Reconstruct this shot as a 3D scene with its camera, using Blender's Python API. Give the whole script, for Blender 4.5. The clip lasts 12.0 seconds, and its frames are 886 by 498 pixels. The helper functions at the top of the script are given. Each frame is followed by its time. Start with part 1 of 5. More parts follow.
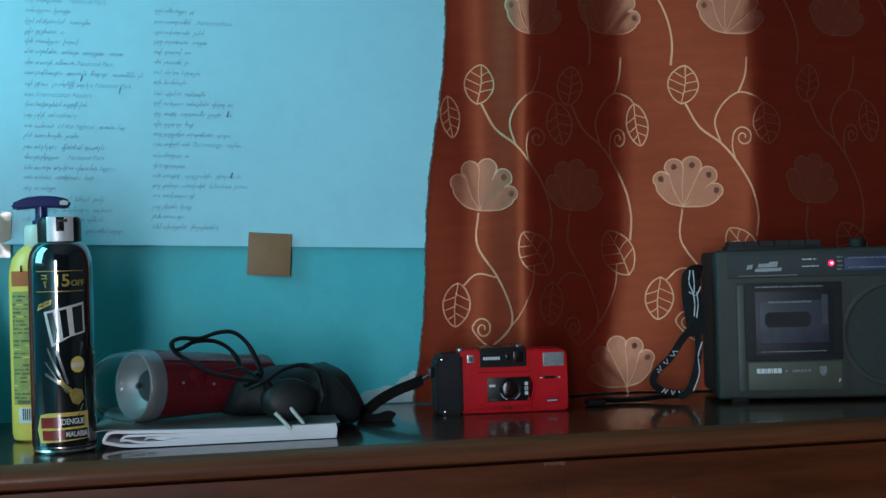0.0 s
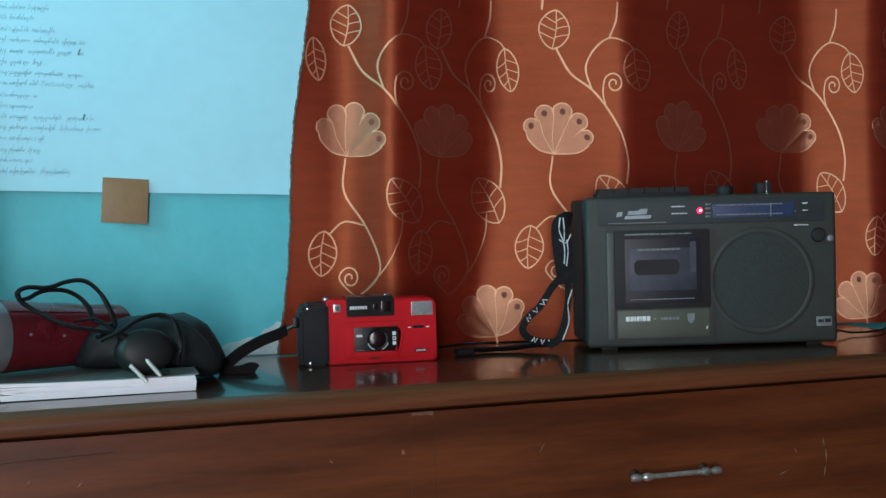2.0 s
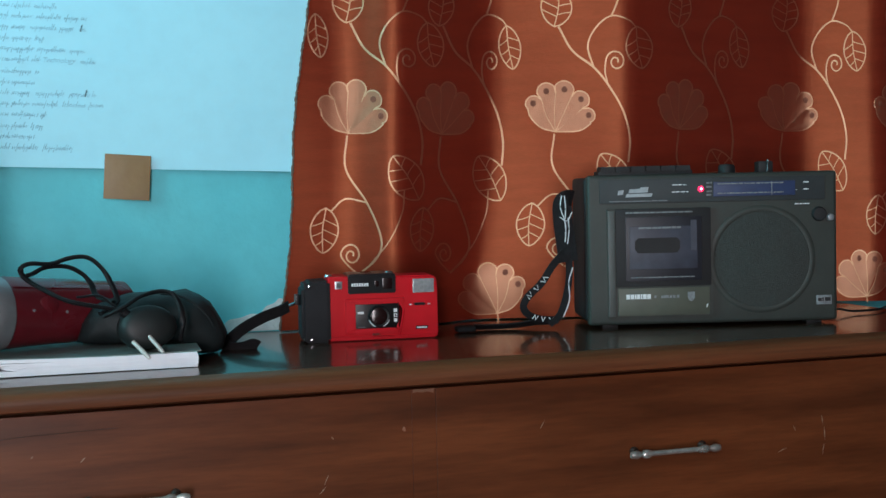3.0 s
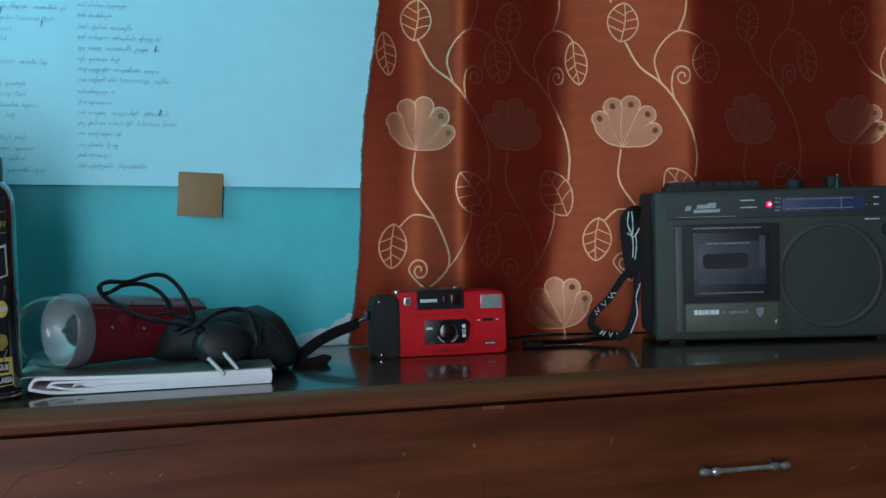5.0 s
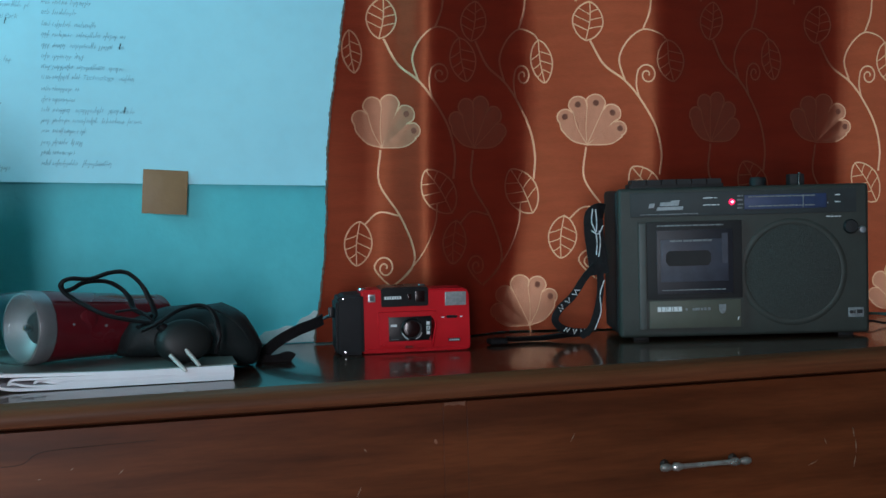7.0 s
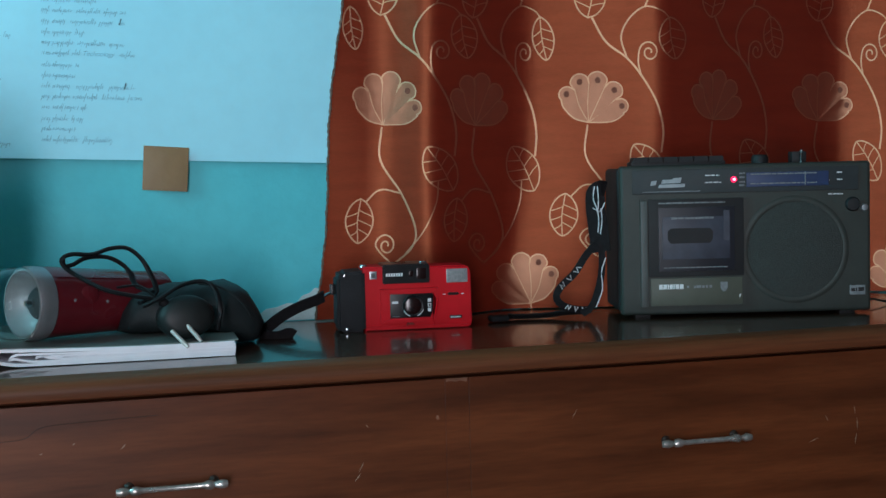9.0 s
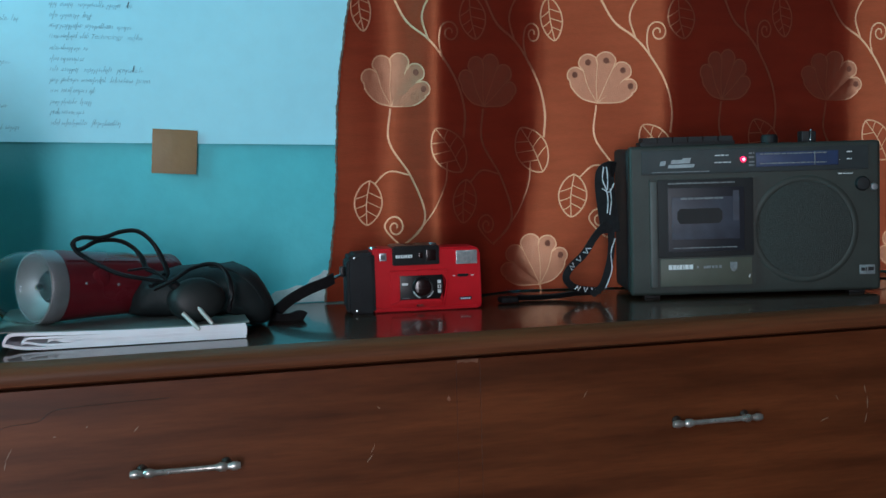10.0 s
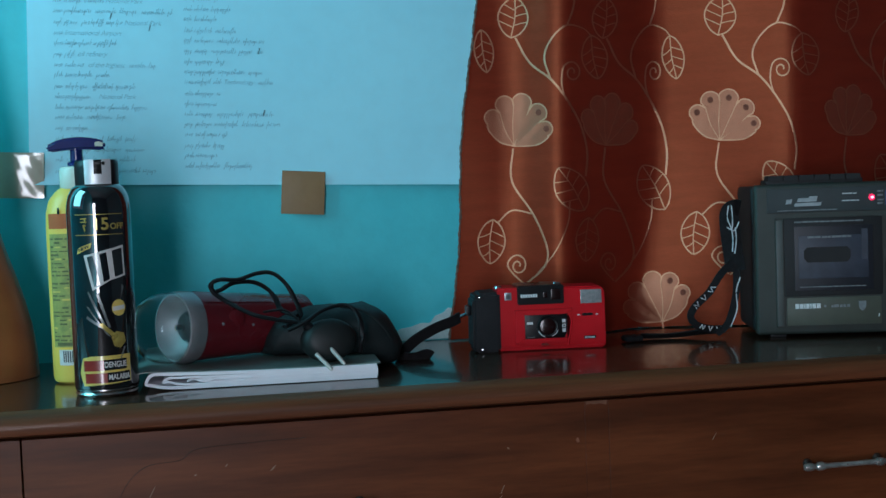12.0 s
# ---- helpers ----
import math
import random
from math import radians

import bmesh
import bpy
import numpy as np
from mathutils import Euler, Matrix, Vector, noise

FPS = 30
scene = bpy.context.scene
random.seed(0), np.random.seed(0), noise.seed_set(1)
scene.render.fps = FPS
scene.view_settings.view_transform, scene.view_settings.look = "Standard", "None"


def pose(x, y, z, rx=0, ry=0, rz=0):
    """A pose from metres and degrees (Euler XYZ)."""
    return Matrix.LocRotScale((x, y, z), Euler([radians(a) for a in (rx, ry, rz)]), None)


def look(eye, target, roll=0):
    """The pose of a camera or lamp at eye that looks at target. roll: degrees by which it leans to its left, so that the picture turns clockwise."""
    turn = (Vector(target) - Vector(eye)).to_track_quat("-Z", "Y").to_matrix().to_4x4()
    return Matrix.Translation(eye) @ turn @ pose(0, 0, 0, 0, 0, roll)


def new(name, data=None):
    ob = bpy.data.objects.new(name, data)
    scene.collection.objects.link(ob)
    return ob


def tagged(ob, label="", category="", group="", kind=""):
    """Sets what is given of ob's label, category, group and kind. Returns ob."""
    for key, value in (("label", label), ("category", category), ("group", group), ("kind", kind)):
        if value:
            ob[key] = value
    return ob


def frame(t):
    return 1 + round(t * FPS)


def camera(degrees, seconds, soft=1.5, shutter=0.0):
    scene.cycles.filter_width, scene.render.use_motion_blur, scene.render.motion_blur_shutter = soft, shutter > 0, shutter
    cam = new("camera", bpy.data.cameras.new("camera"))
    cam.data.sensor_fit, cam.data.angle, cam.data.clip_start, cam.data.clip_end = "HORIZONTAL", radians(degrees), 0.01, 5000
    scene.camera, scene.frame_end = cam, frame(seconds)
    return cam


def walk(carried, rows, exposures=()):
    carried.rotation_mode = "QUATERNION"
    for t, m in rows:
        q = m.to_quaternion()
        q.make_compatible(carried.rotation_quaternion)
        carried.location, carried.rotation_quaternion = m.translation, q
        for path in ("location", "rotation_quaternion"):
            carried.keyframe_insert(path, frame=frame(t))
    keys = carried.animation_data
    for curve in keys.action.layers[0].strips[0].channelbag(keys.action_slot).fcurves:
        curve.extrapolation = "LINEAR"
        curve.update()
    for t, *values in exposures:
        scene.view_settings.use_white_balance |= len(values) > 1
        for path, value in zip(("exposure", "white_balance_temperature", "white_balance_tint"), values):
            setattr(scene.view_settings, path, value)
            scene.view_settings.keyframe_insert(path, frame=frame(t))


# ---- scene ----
cam = camera(39.0, 12.0)
PATH = [
    (0, (-0.152, -1.323, 0.955), (0.226, 0.641, 0.967), -1.6),
    (0.5, (-0.149, -1.288, 0.957), (0.249, 0.672, 0.953), -1.7),
    (1, (-0.143, -1.287, 0.95), (0.318, 0.659, 0.942), -1.8),
    (1.5, (-0.139, -1.29, 0.948), (0.383, 0.641, 0.913), -1.5),
    (2, (-0.14, -1.289, 0.944), (0.435, 0.625, 0.883), -1.5),
    (2.5, (-0.141, -1.291, 0.944), (0.441, 0.62, 0.861), -1.4),
    (3, (-0.141, -1.292, 0.946), (0.431, 0.622, 0.846), -1.3),
    (3.2, (-0.142, -1.292, 0.947), (0.420, 0.624, 0.8405), -1.3),
    (4.8, (-0.153, -1.299, 0.959), (0.330, 0.639, 0.857), -1.5),
    (5, (-0.153, -1.299, 0.959), (0.33, 0.639, 0.867), -1.5),
    (5.5, (-0.145, -1.307, 0.959), (0.346, 0.631, 0.877), -1.5),
    (6, (-0.139, -1.308, 0.958), (0.362, 0.626, 0.875), -1.5),
    (6.5, (-0.138, -1.307, 0.956), (0.37, 0.625, 0.868), -1.5),
    (6.7, (-0.138, -1.307, 0.956), (0.3725, 0.625, 0.866), -1.5),
    (8.3, (-0.143, -1.303, 0.953), (0.3785, 0.624, 0.8465), -1.3),
    (8.5, (-0.143, -1.303, 0.953), (0.381, 0.624, 0.842), -1.3),
    (9, (-0.142, -1.304, 0.949), (0.374, 0.625, 0.831), -1.4),
    (9.5, (-0.147, -1.302, 0.948), (0.367, 0.626, 0.813), -1.5),
    (10, (-0.147, -1.303, 0.949), (0.361, 0.626, 0.802), -1.7),
    (10.5, (-0.145, -1.303, 0.948), (0.356, 0.627, 0.796), -1.8),
    (11, (-0.151, -1.303, 0.948), (0.331, 0.633, 0.798), -1.8),
    (11.5, (-0.162, -1.305, 0.961), (0.251, 0.647, 0.823), -1.9),
    (12, (-0.173, -1.31, 0.968), (0.181, 0.655, 0.861), -2.1),
]
walk(cam, [(t, look(eye, target, roll)) for t, eye, target, roll in PATH],
     [(0, -0.80, 6120, 13), (0.5, -0.79, 6180, 14), (1.0, -0.73, 6370, 16), (1.5, -0.50, 6450, 18), (2.0, -0.17, 6820, 21), (2.5, -0.08, 6880, 22), (3.0, -0.10, 6880, 21), (5.0, -0.58, 6230, 15), (6.0, -0.60, 6300, 16),
      (8.5, -0.44, 6400, 17), (9.5, -0.43, 6380, 17), (10.5, -0.43, 6350, 17), (11.0, -0.45, 6300, 16), (11.5, -0.44, 6220, 14), (12.0, -0.81, 5960, 12)])


# ---- world and light ----
world = bpy.data.worlds.new("world")
scene.world = world
world.use_nodes = True
sky = world.node_tree.nodes.new("ShaderNodeTexSky")
sky.sky_type, sky.sun_disc, sky.sun_elevation, sky.sun_rotation = "NISHITA", False, radians(40), radians(120)
world.node_tree.links.new(sky.outputs[0], world.node_tree.nodes["Background"].inputs[0])
world.node_tree.nodes["Background"].inputs[1].default_value = 0.1


def window_light(name, m, width, height, watts, colour):
    lamp = bpy.data.lights.new(name, "AREA")
    lamp.shape, lamp.size, lamp.size_y, lamp.energy, lamp.color = "RECTANGLE", width, height, watts, colour
    ob = new(name, lamp)
    ob.matrix_world = m
    return ob


# daylight through the window in the left wall and through the doorway behind
window_light("window_daylight", look((-1.085, -0.37, 1.47), (-0.25, -0.02, 1.15)), 0.50, 0.75, 16, (0.27, 0.92, 1.0))
window_light("doorway_daylight", look((-0.78, -2.93, 1.05), (-0.2, 0.0, 0.95)), 0.42, 1.5, 46, (0.95, 0.95, 1.0))


# ---- materials ----
def ramp2(nt, fac, a, b, lo=0.35, hi=0.65):
    r = nt.nodes.new("ShaderNodeValToRGB")
    r.color_ramp.elements[0].position, r.color_ramp.elements[1].position = lo, hi
    r.color_ramp.elements[0].color, r.color_ramp.elements[1].color = (*a, 1), (*b, 1)
    nt.links.new(fac, r.inputs[0])
    return r.outputs[0]


def noise_node(nt, scale, detail=4.0, stretch=(1, 1, 1), rough=0.55):
    co = nt.nodes.new("ShaderNodeTexCoord")
    mp = nt.nodes.new("ShaderNodeMapping")
    mp.inputs["Scale"].default_value = stretch
    n = nt.nodes.new("ShaderNodeTexNoise")
    n.inputs["Scale"].default_value, n.inputs["Detail"].default_value, n.inputs["Roughness"].default_value = scale, detail, rough
    nt.links.new(co.outputs["Object"], mp.inputs[0])
    nt.links.new(mp.outputs[0], n.inputs["Vector"])
    return n.outputs["Fac"]


def mat(name, a, b=None, rough=0.5, metal=0.0, scale=40.0, stretch=(1, 1, 1), bump=0.0, bump_scale=None, coat=0.0, rough_var=0.1,
        trans=0.0, sheen=0.0, emit=0.0, fine=0.0, ior=1.45):
    m = bpy.data.materials.new(name)
    m.use_nodes = True
    nt = m.node_tree
    p = nt.nodes["Principled BSDF"]
    b = b or tuple(c * 0.8 for c in a)
    n1 = noise_node(nt, scale, 5.0, stretch)
    col = ramp2(nt, n1, b, a)
    if fine:
        n3 = noise_node(nt, scale * 9, 3.0, stretch)
        mx = nt.nodes.new("ShaderNodeMix")
        mx.data_type, mx.blend_type = "RGBA", "MULTIPLY"
        mx.inputs["Factor"].default_value = fine
        nt.links.new(col, mx.inputs["A"])
        nt.links.new(ramp2(nt, n3, (0.45, 0.45, 0.45), (1, 1, 1), 0.3, 0.6), mx.inputs["B"])
        col = mx.outputs["Result"]
    nt.links.new(col, p.inputs["Base Color"])
    mr = nt.nodes.new("ShaderNodeMapRange")
    mr.inputs["To Min"].default_value, mr.inputs["To Max"].default_value = max(0.02, rough - rough_var), min(1.0, rough + rough_var)
    nt.links.new(noise_node(nt, scale * 0.4, 3.0), mr.inputs["Value"])
    nt.links.new(mr.outputs[0], p.inputs["Roughness"])
    p.inputs["Metallic"].default_value = metal
    p.inputs["Coat Weight"].default_value = coat
    p.inputs["Coat Roughness"].default_value = 0.08
    p.inputs["Transmission Weight"].default_value = trans
    p.inputs["IOR"].default_value = ior
    p.inputs["Sheen Weight"].default_value = sheen
    if emit:
        p.inputs["Emission Color"].default_value = (*a, 1)
        p.inputs["Emission Strength"].default_value = emit
    if bump:
        bp = nt.nodes.new("ShaderNodeBump")
        bp.inputs["Strength"].default_value, bp.inputs["Distance"].default_value = bump, 0.002
        nt.links.new(noise_node(nt, bump_scale or scale * 4, 4.0, stretch), bp.inputs["Height"])
        nt.links.new(bp.outputs[0], p.inputs["Normal"])
    return m


WALL = mat("cyan_wall_paint", (0.10, 0.63, 0.70), (0.075, 0.54, 0.62), 0.6, scale=6, bump=0.25, bump_scale=120, fine=0.10)
# unseen room surfaces, kept dark so that less light bounces back
ROOM = mat("room_paint", (0.11, 0.12, 0.13), (0.09, 0.10, 0.105), 0.7, scale=5, bump=0.2, bump_scale=100)
CEIL = mat("grey_ceiling_paint", (0.30, 0.30, 0.30), (0.26, 0.26, 0.26), 0.8, scale=4)
FLOOR = mat("cement_floor", (0.08, 0.065, 0.055), (0.055, 0.045, 0.04), 0.6, scale=7, bump=0.2)
PAPER = mat("chart_paper", (0.42, 0.85, 0.98), (0.39, 0.81, 0.95), 0.62, scale=5, bump=0.12, bump_scale=14, fine=0.06)
INK = mat("faded_blue_ink", (0.21, 0.43, 0.53), (0.31, 0.58, 0.68), 0.7, scale=180)
INKDARK = mat("dark_ink", (0.05, 0.09, 0.12), (0.08, 0.14, 0.18), 0.7, scale=200)
TAPE = mat("brown_packing_tape", (0.30, 0.17, 0.07), (0.25, 0.14, 0.06), 0.35, scale=30, bump=0.15, bump_scale=90, coat=0.15)
TAPE2 = mat("glossy_packing_tape", (0.46, 0.44, 0.36), (0.40, 0.38, 0.30), 0.14, scale=30, coat=1.0, rough_var=0.04)
PLASTER = mat("bare_plaster", (0.72, 0.76, 0.76), (0.58, 0.64, 0.66), 0.9, scale=60, bump=0.6, bump_scale=240, fine=0.2)
CLOTH = mat("rust_satin_cloth", (0.225, 0.0225, 0.0110), (0.190, 0.0175, 0.0090), 0.39, 0.0, scale=60, stretch=(0.22, 0.6, 1.7), bump=0.14, bump_scale=900, fine=0.22, rough_var=0.04)
THREAD = mat("cream_satin_thread", (0.235, 0.040, 0.020), (0.20, 0.030, 0.016), 0.34, scale=300, bump=0.2, bump_scale=1200)
PETAL = mat("satin_petal_stitch", (0.225, 0.032, 0.016), (0.19, 0.026, 0.013), 0.36, scale=120, bump=0.2, bump_scale=900, fine=0.15)
# satin weave: a red ground whose sheen is paler
for m, index, sheen in ((CLOTH, 1.72, (1.0, 0.36, 0.16)), (THREAD, 3.7, (1.0, 0.64, 0.38)), (PETAL, 2.4, (1.0, 0.60, 0.37))):
    satin = m.node_tree.nodes["Principled BSDF"]
    satin.inputs["IOR"].default_value = index
    satin.inputs["Specular Tint"].default_value = (*sheen, 1)
DOT = mat("brown_stitch_dot", (0.22, 0.06, 0.03), (0.17, 0.045, 0.022), 0.7, scale=300)
HEM = mat("dark_overlock_hem", (0.10, 0.06, 0.05), (0.22, 0.15, 0.11), 0.8, scale=260, stretch=(1, 1, 2.5))
WOODTOP = mat("dark_varnished_tabletop", (0.060, 0.026, 0.015), (0.038, 0.016, 0.009), 0.23, scale=14, stretch=(0.5, 6, 6), coat=0.5, rough_var=0.05, bump=0.03, bump_scale=50)
WOODLIP = mat("worn_wood_edge", (0.175, 0.054, 0.021), (0.095, 0.029, 0.011), 0.50, scale=16, stretch=(0.3, 7, 7), coat=0.06, bump=0.08, bump_scale=60, fine=0.2)
WOOD = mat("brown_drawer_veneer", (0.172, 0.0455, 0.0145), (0.088, 0.0225, 0.0072), 0.42, scale=9, stretch=(0.5, 4, 5), bump=0.06, bump_scale=40, fine=0.3)
MOULD = mat("polished_moulding_veneer", (0.140, 0.044, 0.019), (0.080, 0.024, 0.011), 0.28, scale=25, coat=0.35)
WOODDARK = mat("dark_carcass_wood", (0.05, 0.024, 0.015), (0.03, 0.015, 0.01), 0.5, scale=12, stretch=(0.5, 4, 4))
PIN = mat("dull_steel_pin", (0.75, 0.72, 0.68), (0.62, 0.6, 0.56), 0.42, 0.5, scale=80)
BRASS = mat("tarnished_nickel", (0.80, 0.77, 0.73), (0.42, 0.38, 0.34), 0.30, 0.75, scale=90, fine=0.4)
RADIO = mat("grey_green_radio_plastic", (0.037, 0.043, 0.037), (0.030, 0.035, 0.030), 0.58, scale=30, bump=0.08, bump_scale=900, fine=0.15)
RADIODARK = mat("black_radio_plastic", (0.011, 0.011, 0.012), (0.008, 0.008, 0.009), 0.62, scale=40, bump=0.08, bump_scale=700)
PANEL = mat("bluish_dial_panel", (0.030, 0.037, 0.039), (0.025, 0.031, 0.033), 0.60, scale=60)
DIALBLUE = mat("blue_dial_scale", (0.026, 0.046, 0.12), (0.020, 0.036, 0.09), 0.5, scale=60)
DECKGLASS = mat("smoked_cassette_window", (0.014, 0.015, 0.022), (0.011, 0.012, 0.018), 0.45, scale=30)
CASSETTE = mat("grey_cassette_shell", (0.048, 0.053, 0.075), (0.030, 0.032, 0.048), 0.5, scale=50)
OLIVE = mat("olive_name_panel", (0.080, 0.085, 0.062), (0.07, 0.074, 0.055), 0.5, scale=50)
MESH = mat("black_speaker_mesh", (0.036, 0.039, 0.035), (0.056, 0.060, 0.054), 0.7, scale=700, rough_var=0.05, fine=0.6, bump=0.6, bump_scale=1400)
PRINT = mat("pale_print", (0.80, 0.81, 0.82), (0.66, 0.68, 0.70), 0.5, scale=300)
PRINTDIM = mat("dim_print", (0.22, 0.24, 0.25), (0.15, 0.16, 0.17), 0.5, scale=300)
LED = mat("red_lit_diode", (1.0, 0.02, 0.09), (1.0, 0.02, 0.09), 0.3, emit=2.2)
LEDCORE = mat("white_hot_diode_core", (1.0, 0.32, 0.40), (1.0, 0.32, 0.40), 0.3, emit=5.0)
CHROME = mat("chrome", (0.72, 0.72, 0.74), (0.6, 0.6, 0.62), 0.15, 1.0, scale=60, rough_var=0.05)
RED = mat("red_camera_plastic", (0.66, 0.006, 0.014), (0.58, 0.005, 0.011), 0.40, scale=30, bump=0.03, bump_scale=500)
RED.node_tree.nodes["Principled BSDF"].inputs["Specular IOR Level"].default_value = 0.22
BLACK = mat("black_plastic", (0.010, 0.010, 0.011), (0.007, 0.007, 0.008), 0.30, scale=50, bump=0.05, bump_scale=600)
GRIP = mat("textured_black_grip", (0.012, 0.012, 0.014), (0.008, 0.008, 0.010), 0.55, scale=60, bump=0.3, bump_scale=900)
LENSGLASS = mat("lens_glass", (0.02, 0.006, 0.006), (0.015, 0.005, 0.005), 0.2, scale=30, coat=0.15)
FLASH = mat("flash_diffuser", (0.34, 0.34, 0.34), (0.24, 0.25, 0.26), 0.15, scale=300, coat=0.6)
CANBLACK = mat("black_lacquered_tin", (0.010, 0.010, 0.012), (0.007, 0.007, 0.009), 0.055, scale=20, coat=1.0, rough_var=0.015, ior=2.0)
CANBLACK.node_tree.nodes["Principled BSDF"].inputs["Coat Roughness"].default_value = 0.03
CANWHITE = mat("white_can_print", (0.68, 0.67, 0.64), (0.58, 0.57, 0.55), 0.25, scale=90, coat=1.0)
CANGOLD = mat("gold_can_print", (0.55, 0.42, 0.10), (0.40, 0.30, 0.07), 0.3, 0.4, scale=90, coat=1.0)
CANYELLOW = mat("yellow_can_label", (0.72, 0.54, 0.13), (0.62, 0.45, 0.10), 0.3, scale=70, coat=1.0)
CANRED = mat("dark_red_can_print", (0.30, 0.03, 0.02), (0.22, 0.02, 0.015), 0.3, scale=70, coat=1.0)
CANGREY = mat("grey_streak_print", (0.18, 0.19, 0.19), (0.08, 0.085, 0.085), 0.3, 0.2, scale=120, coat=1.0)
CAPSILVER = mat("bright_silver_cap_front", (0.80, 0.81, 0.83), (0.70, 0.71, 0.73), 0.4, 0.3, scale=60)
TIN = mat("bare_tin", (0.62, 0.6, 0.58), (0.45, 0.43, 0.42), 0.22, 1.0, scale=50)
YELLOW = mat("yellow_translucent_plastic", (0.86, 0.60, 0.12), (0.78, 0.53, 0.09), 0.35, scale=25, bump=0.03)
NECK = mat("milky_plastic", (0.62, 0.66, 0.58), (0.55, 0.6, 0.5), 0.35, scale=30)
BLUE = mat("navy_blue_pump_plastic", (0.010, 0.022, 0.15), (0.008, 0.016, 0.11), 0.25, scale=30, coat=0.3)
LABEL = mat("green_yellow_label", (0.40, 0.38, 0.10), (0.25, 0.27, 0.08), 0.45, scale=160, fine=0.3)
ORANGE = mat("orange_label_print", (0.50, 0.12, 0.03), (0.42, 0.10, 0.025), 0.45, scale=80)
LABELDARK = mat("dark_label_print", (0.10, 0.11, 0.04), (0.14, 0.14, 0.05), 0.5, scale=100)
BAG = mat("brown_glossy_leather", (0.36, 0.115, 0.045), (0.27, 0.082, 0.032), 0.35, scale=18, bump=0.2, bump_scale=60, coat=0.2)
PAGE = mat("white_page", (0.90, 0.89, 0.93), (0.86, 0.85, 0.90), 0.7, scale=60)
COVER = mat("grey_notebook_cover", (0.22, 0.23, 0.21), (0.16, 0.17, 0.155), 0.45, scale=40, coat=0.2)
TORCHRED = mat("dark_red_torch_plastic", (0.135, 0.010, 0.016), (0.105, 0.008, 0.013), 0.28, scale=30, coat=0.3)
SILVER = mat("satin_silver_plastic", (0.40, 0.42, 0.44), (0.33, 0.35, 0.37), 0.34, 0.7, scale=40)
POUCH = mat("black_vinyl_pouch", (0.016, 0.023, 0.024), (0.010, 0.015, 0.016), 0.55, scale=30, bump=0.35, bump_scale=120)
CABLE = mat("black_rubber_cable", (0.008, 0.008, 0.009), (0.006, 0.006, 0.007), 0.5, scale=80)
WEB = mat("black_woven_strap", (0.016, 0.015, 0.017), (0.010, 0.010, 0.011), 0.7, scale=200, bump=0.5, bump_scale=1500)
for m in (CABLE, POUCH, WEB, WOOD, WOODLIP, BLACK, GRIP):
    m.node_tree.nodes["Principled BSDF"].inputs["Specular IOR Level"].default_value = 0.28
GLASS = mat("clear_dome_plastic", (0.80, 0.86, 0.87), (0.76, 0.82, 0.83), 0.06, scale=20, trans=1.0, rough_var=0.03, ior=1.22)


# ---- mesh helpers ----
def obj(name, bm, material, parent=None, label="", smooth=True, recalc=True):
    if recalc:
        bmesh.ops.recalc_face_normals(bm, faces=bm.faces)
    me = bpy.data.meshes.new(name)
    bm.to_mesh(me)
    bm.free()
    if smooth:
        me.shade_smooth()
        me.set_sharp_from_angle(angle=radians(38))
    me.materials.append(material)
    ob = new(name, me)
    if parent:
        ob.parent = parent
    if label:
        ob["label"] = label
    return ob


def part(name, bm, material, parent, label="", smooth=True, recalc=True):
    return obj(name, bm, material, parent, label, smooth, recalc)


def thing(name, m, label, category, group=""):
    ob = new(name)
    ob.empty_display_size = 0.02
    ob.matrix_world = m
    return tagged(ob, label, category, group)


def box(x0, x1, y0, y1, z0, z1, bevel=0.0, seg=2, bm=None):
    own = bmesh.new()
    bmesh.ops.create_cube(own, size=1.0)
    for v in own.verts:
        v.co = Vector((x0 + (v.co.x + 0.5) * (x1 - x0), y0 + (v.co.y + 0.5) * (y1 - y0), z0 + (v.co.z + 0.5) * (z1 - z0)))
    if bevel:
        bmesh.ops.bevel(own, geom=own.edges[:], offset=bevel, segments=seg, profile=0.6, affect="EDGES")
    return merge(bm, own)


def merge(bm, own):
    if bm is None:
        return own
    me = bpy.data.meshes.new("tmp")
    own.to_mesh(me)
    own.free()
    bm.from_mesh(me)
    bpy.data.meshes.remove(me)
    return bm


def prism(points, y0, y1, bevel=0.0, bm=None, seg=2):
    """A flat outline in x and z, drawn out from y0 to y1."""
    own = bmesh.new()
    a = [own.verts.new((x, y0, z)) for x, z in points]
    b = [own.verts.new((x, y1, z)) for x, z in points]
    own.faces.new(a)
    own.faces.new(b[::-1])
    for i in range(len(a)):
        j = (i + 1) % len(a)
        own.faces.new((a[i], b[i], b[j], a[j]))
    bmesh.ops.recalc_face_normals(own, faces=own.faces)
    if bevel:
        bmesh.ops.bevel(own, geom=own.edges[:], offset=bevel, segments=seg, affect="EDGES")
    return merge(bm, own)


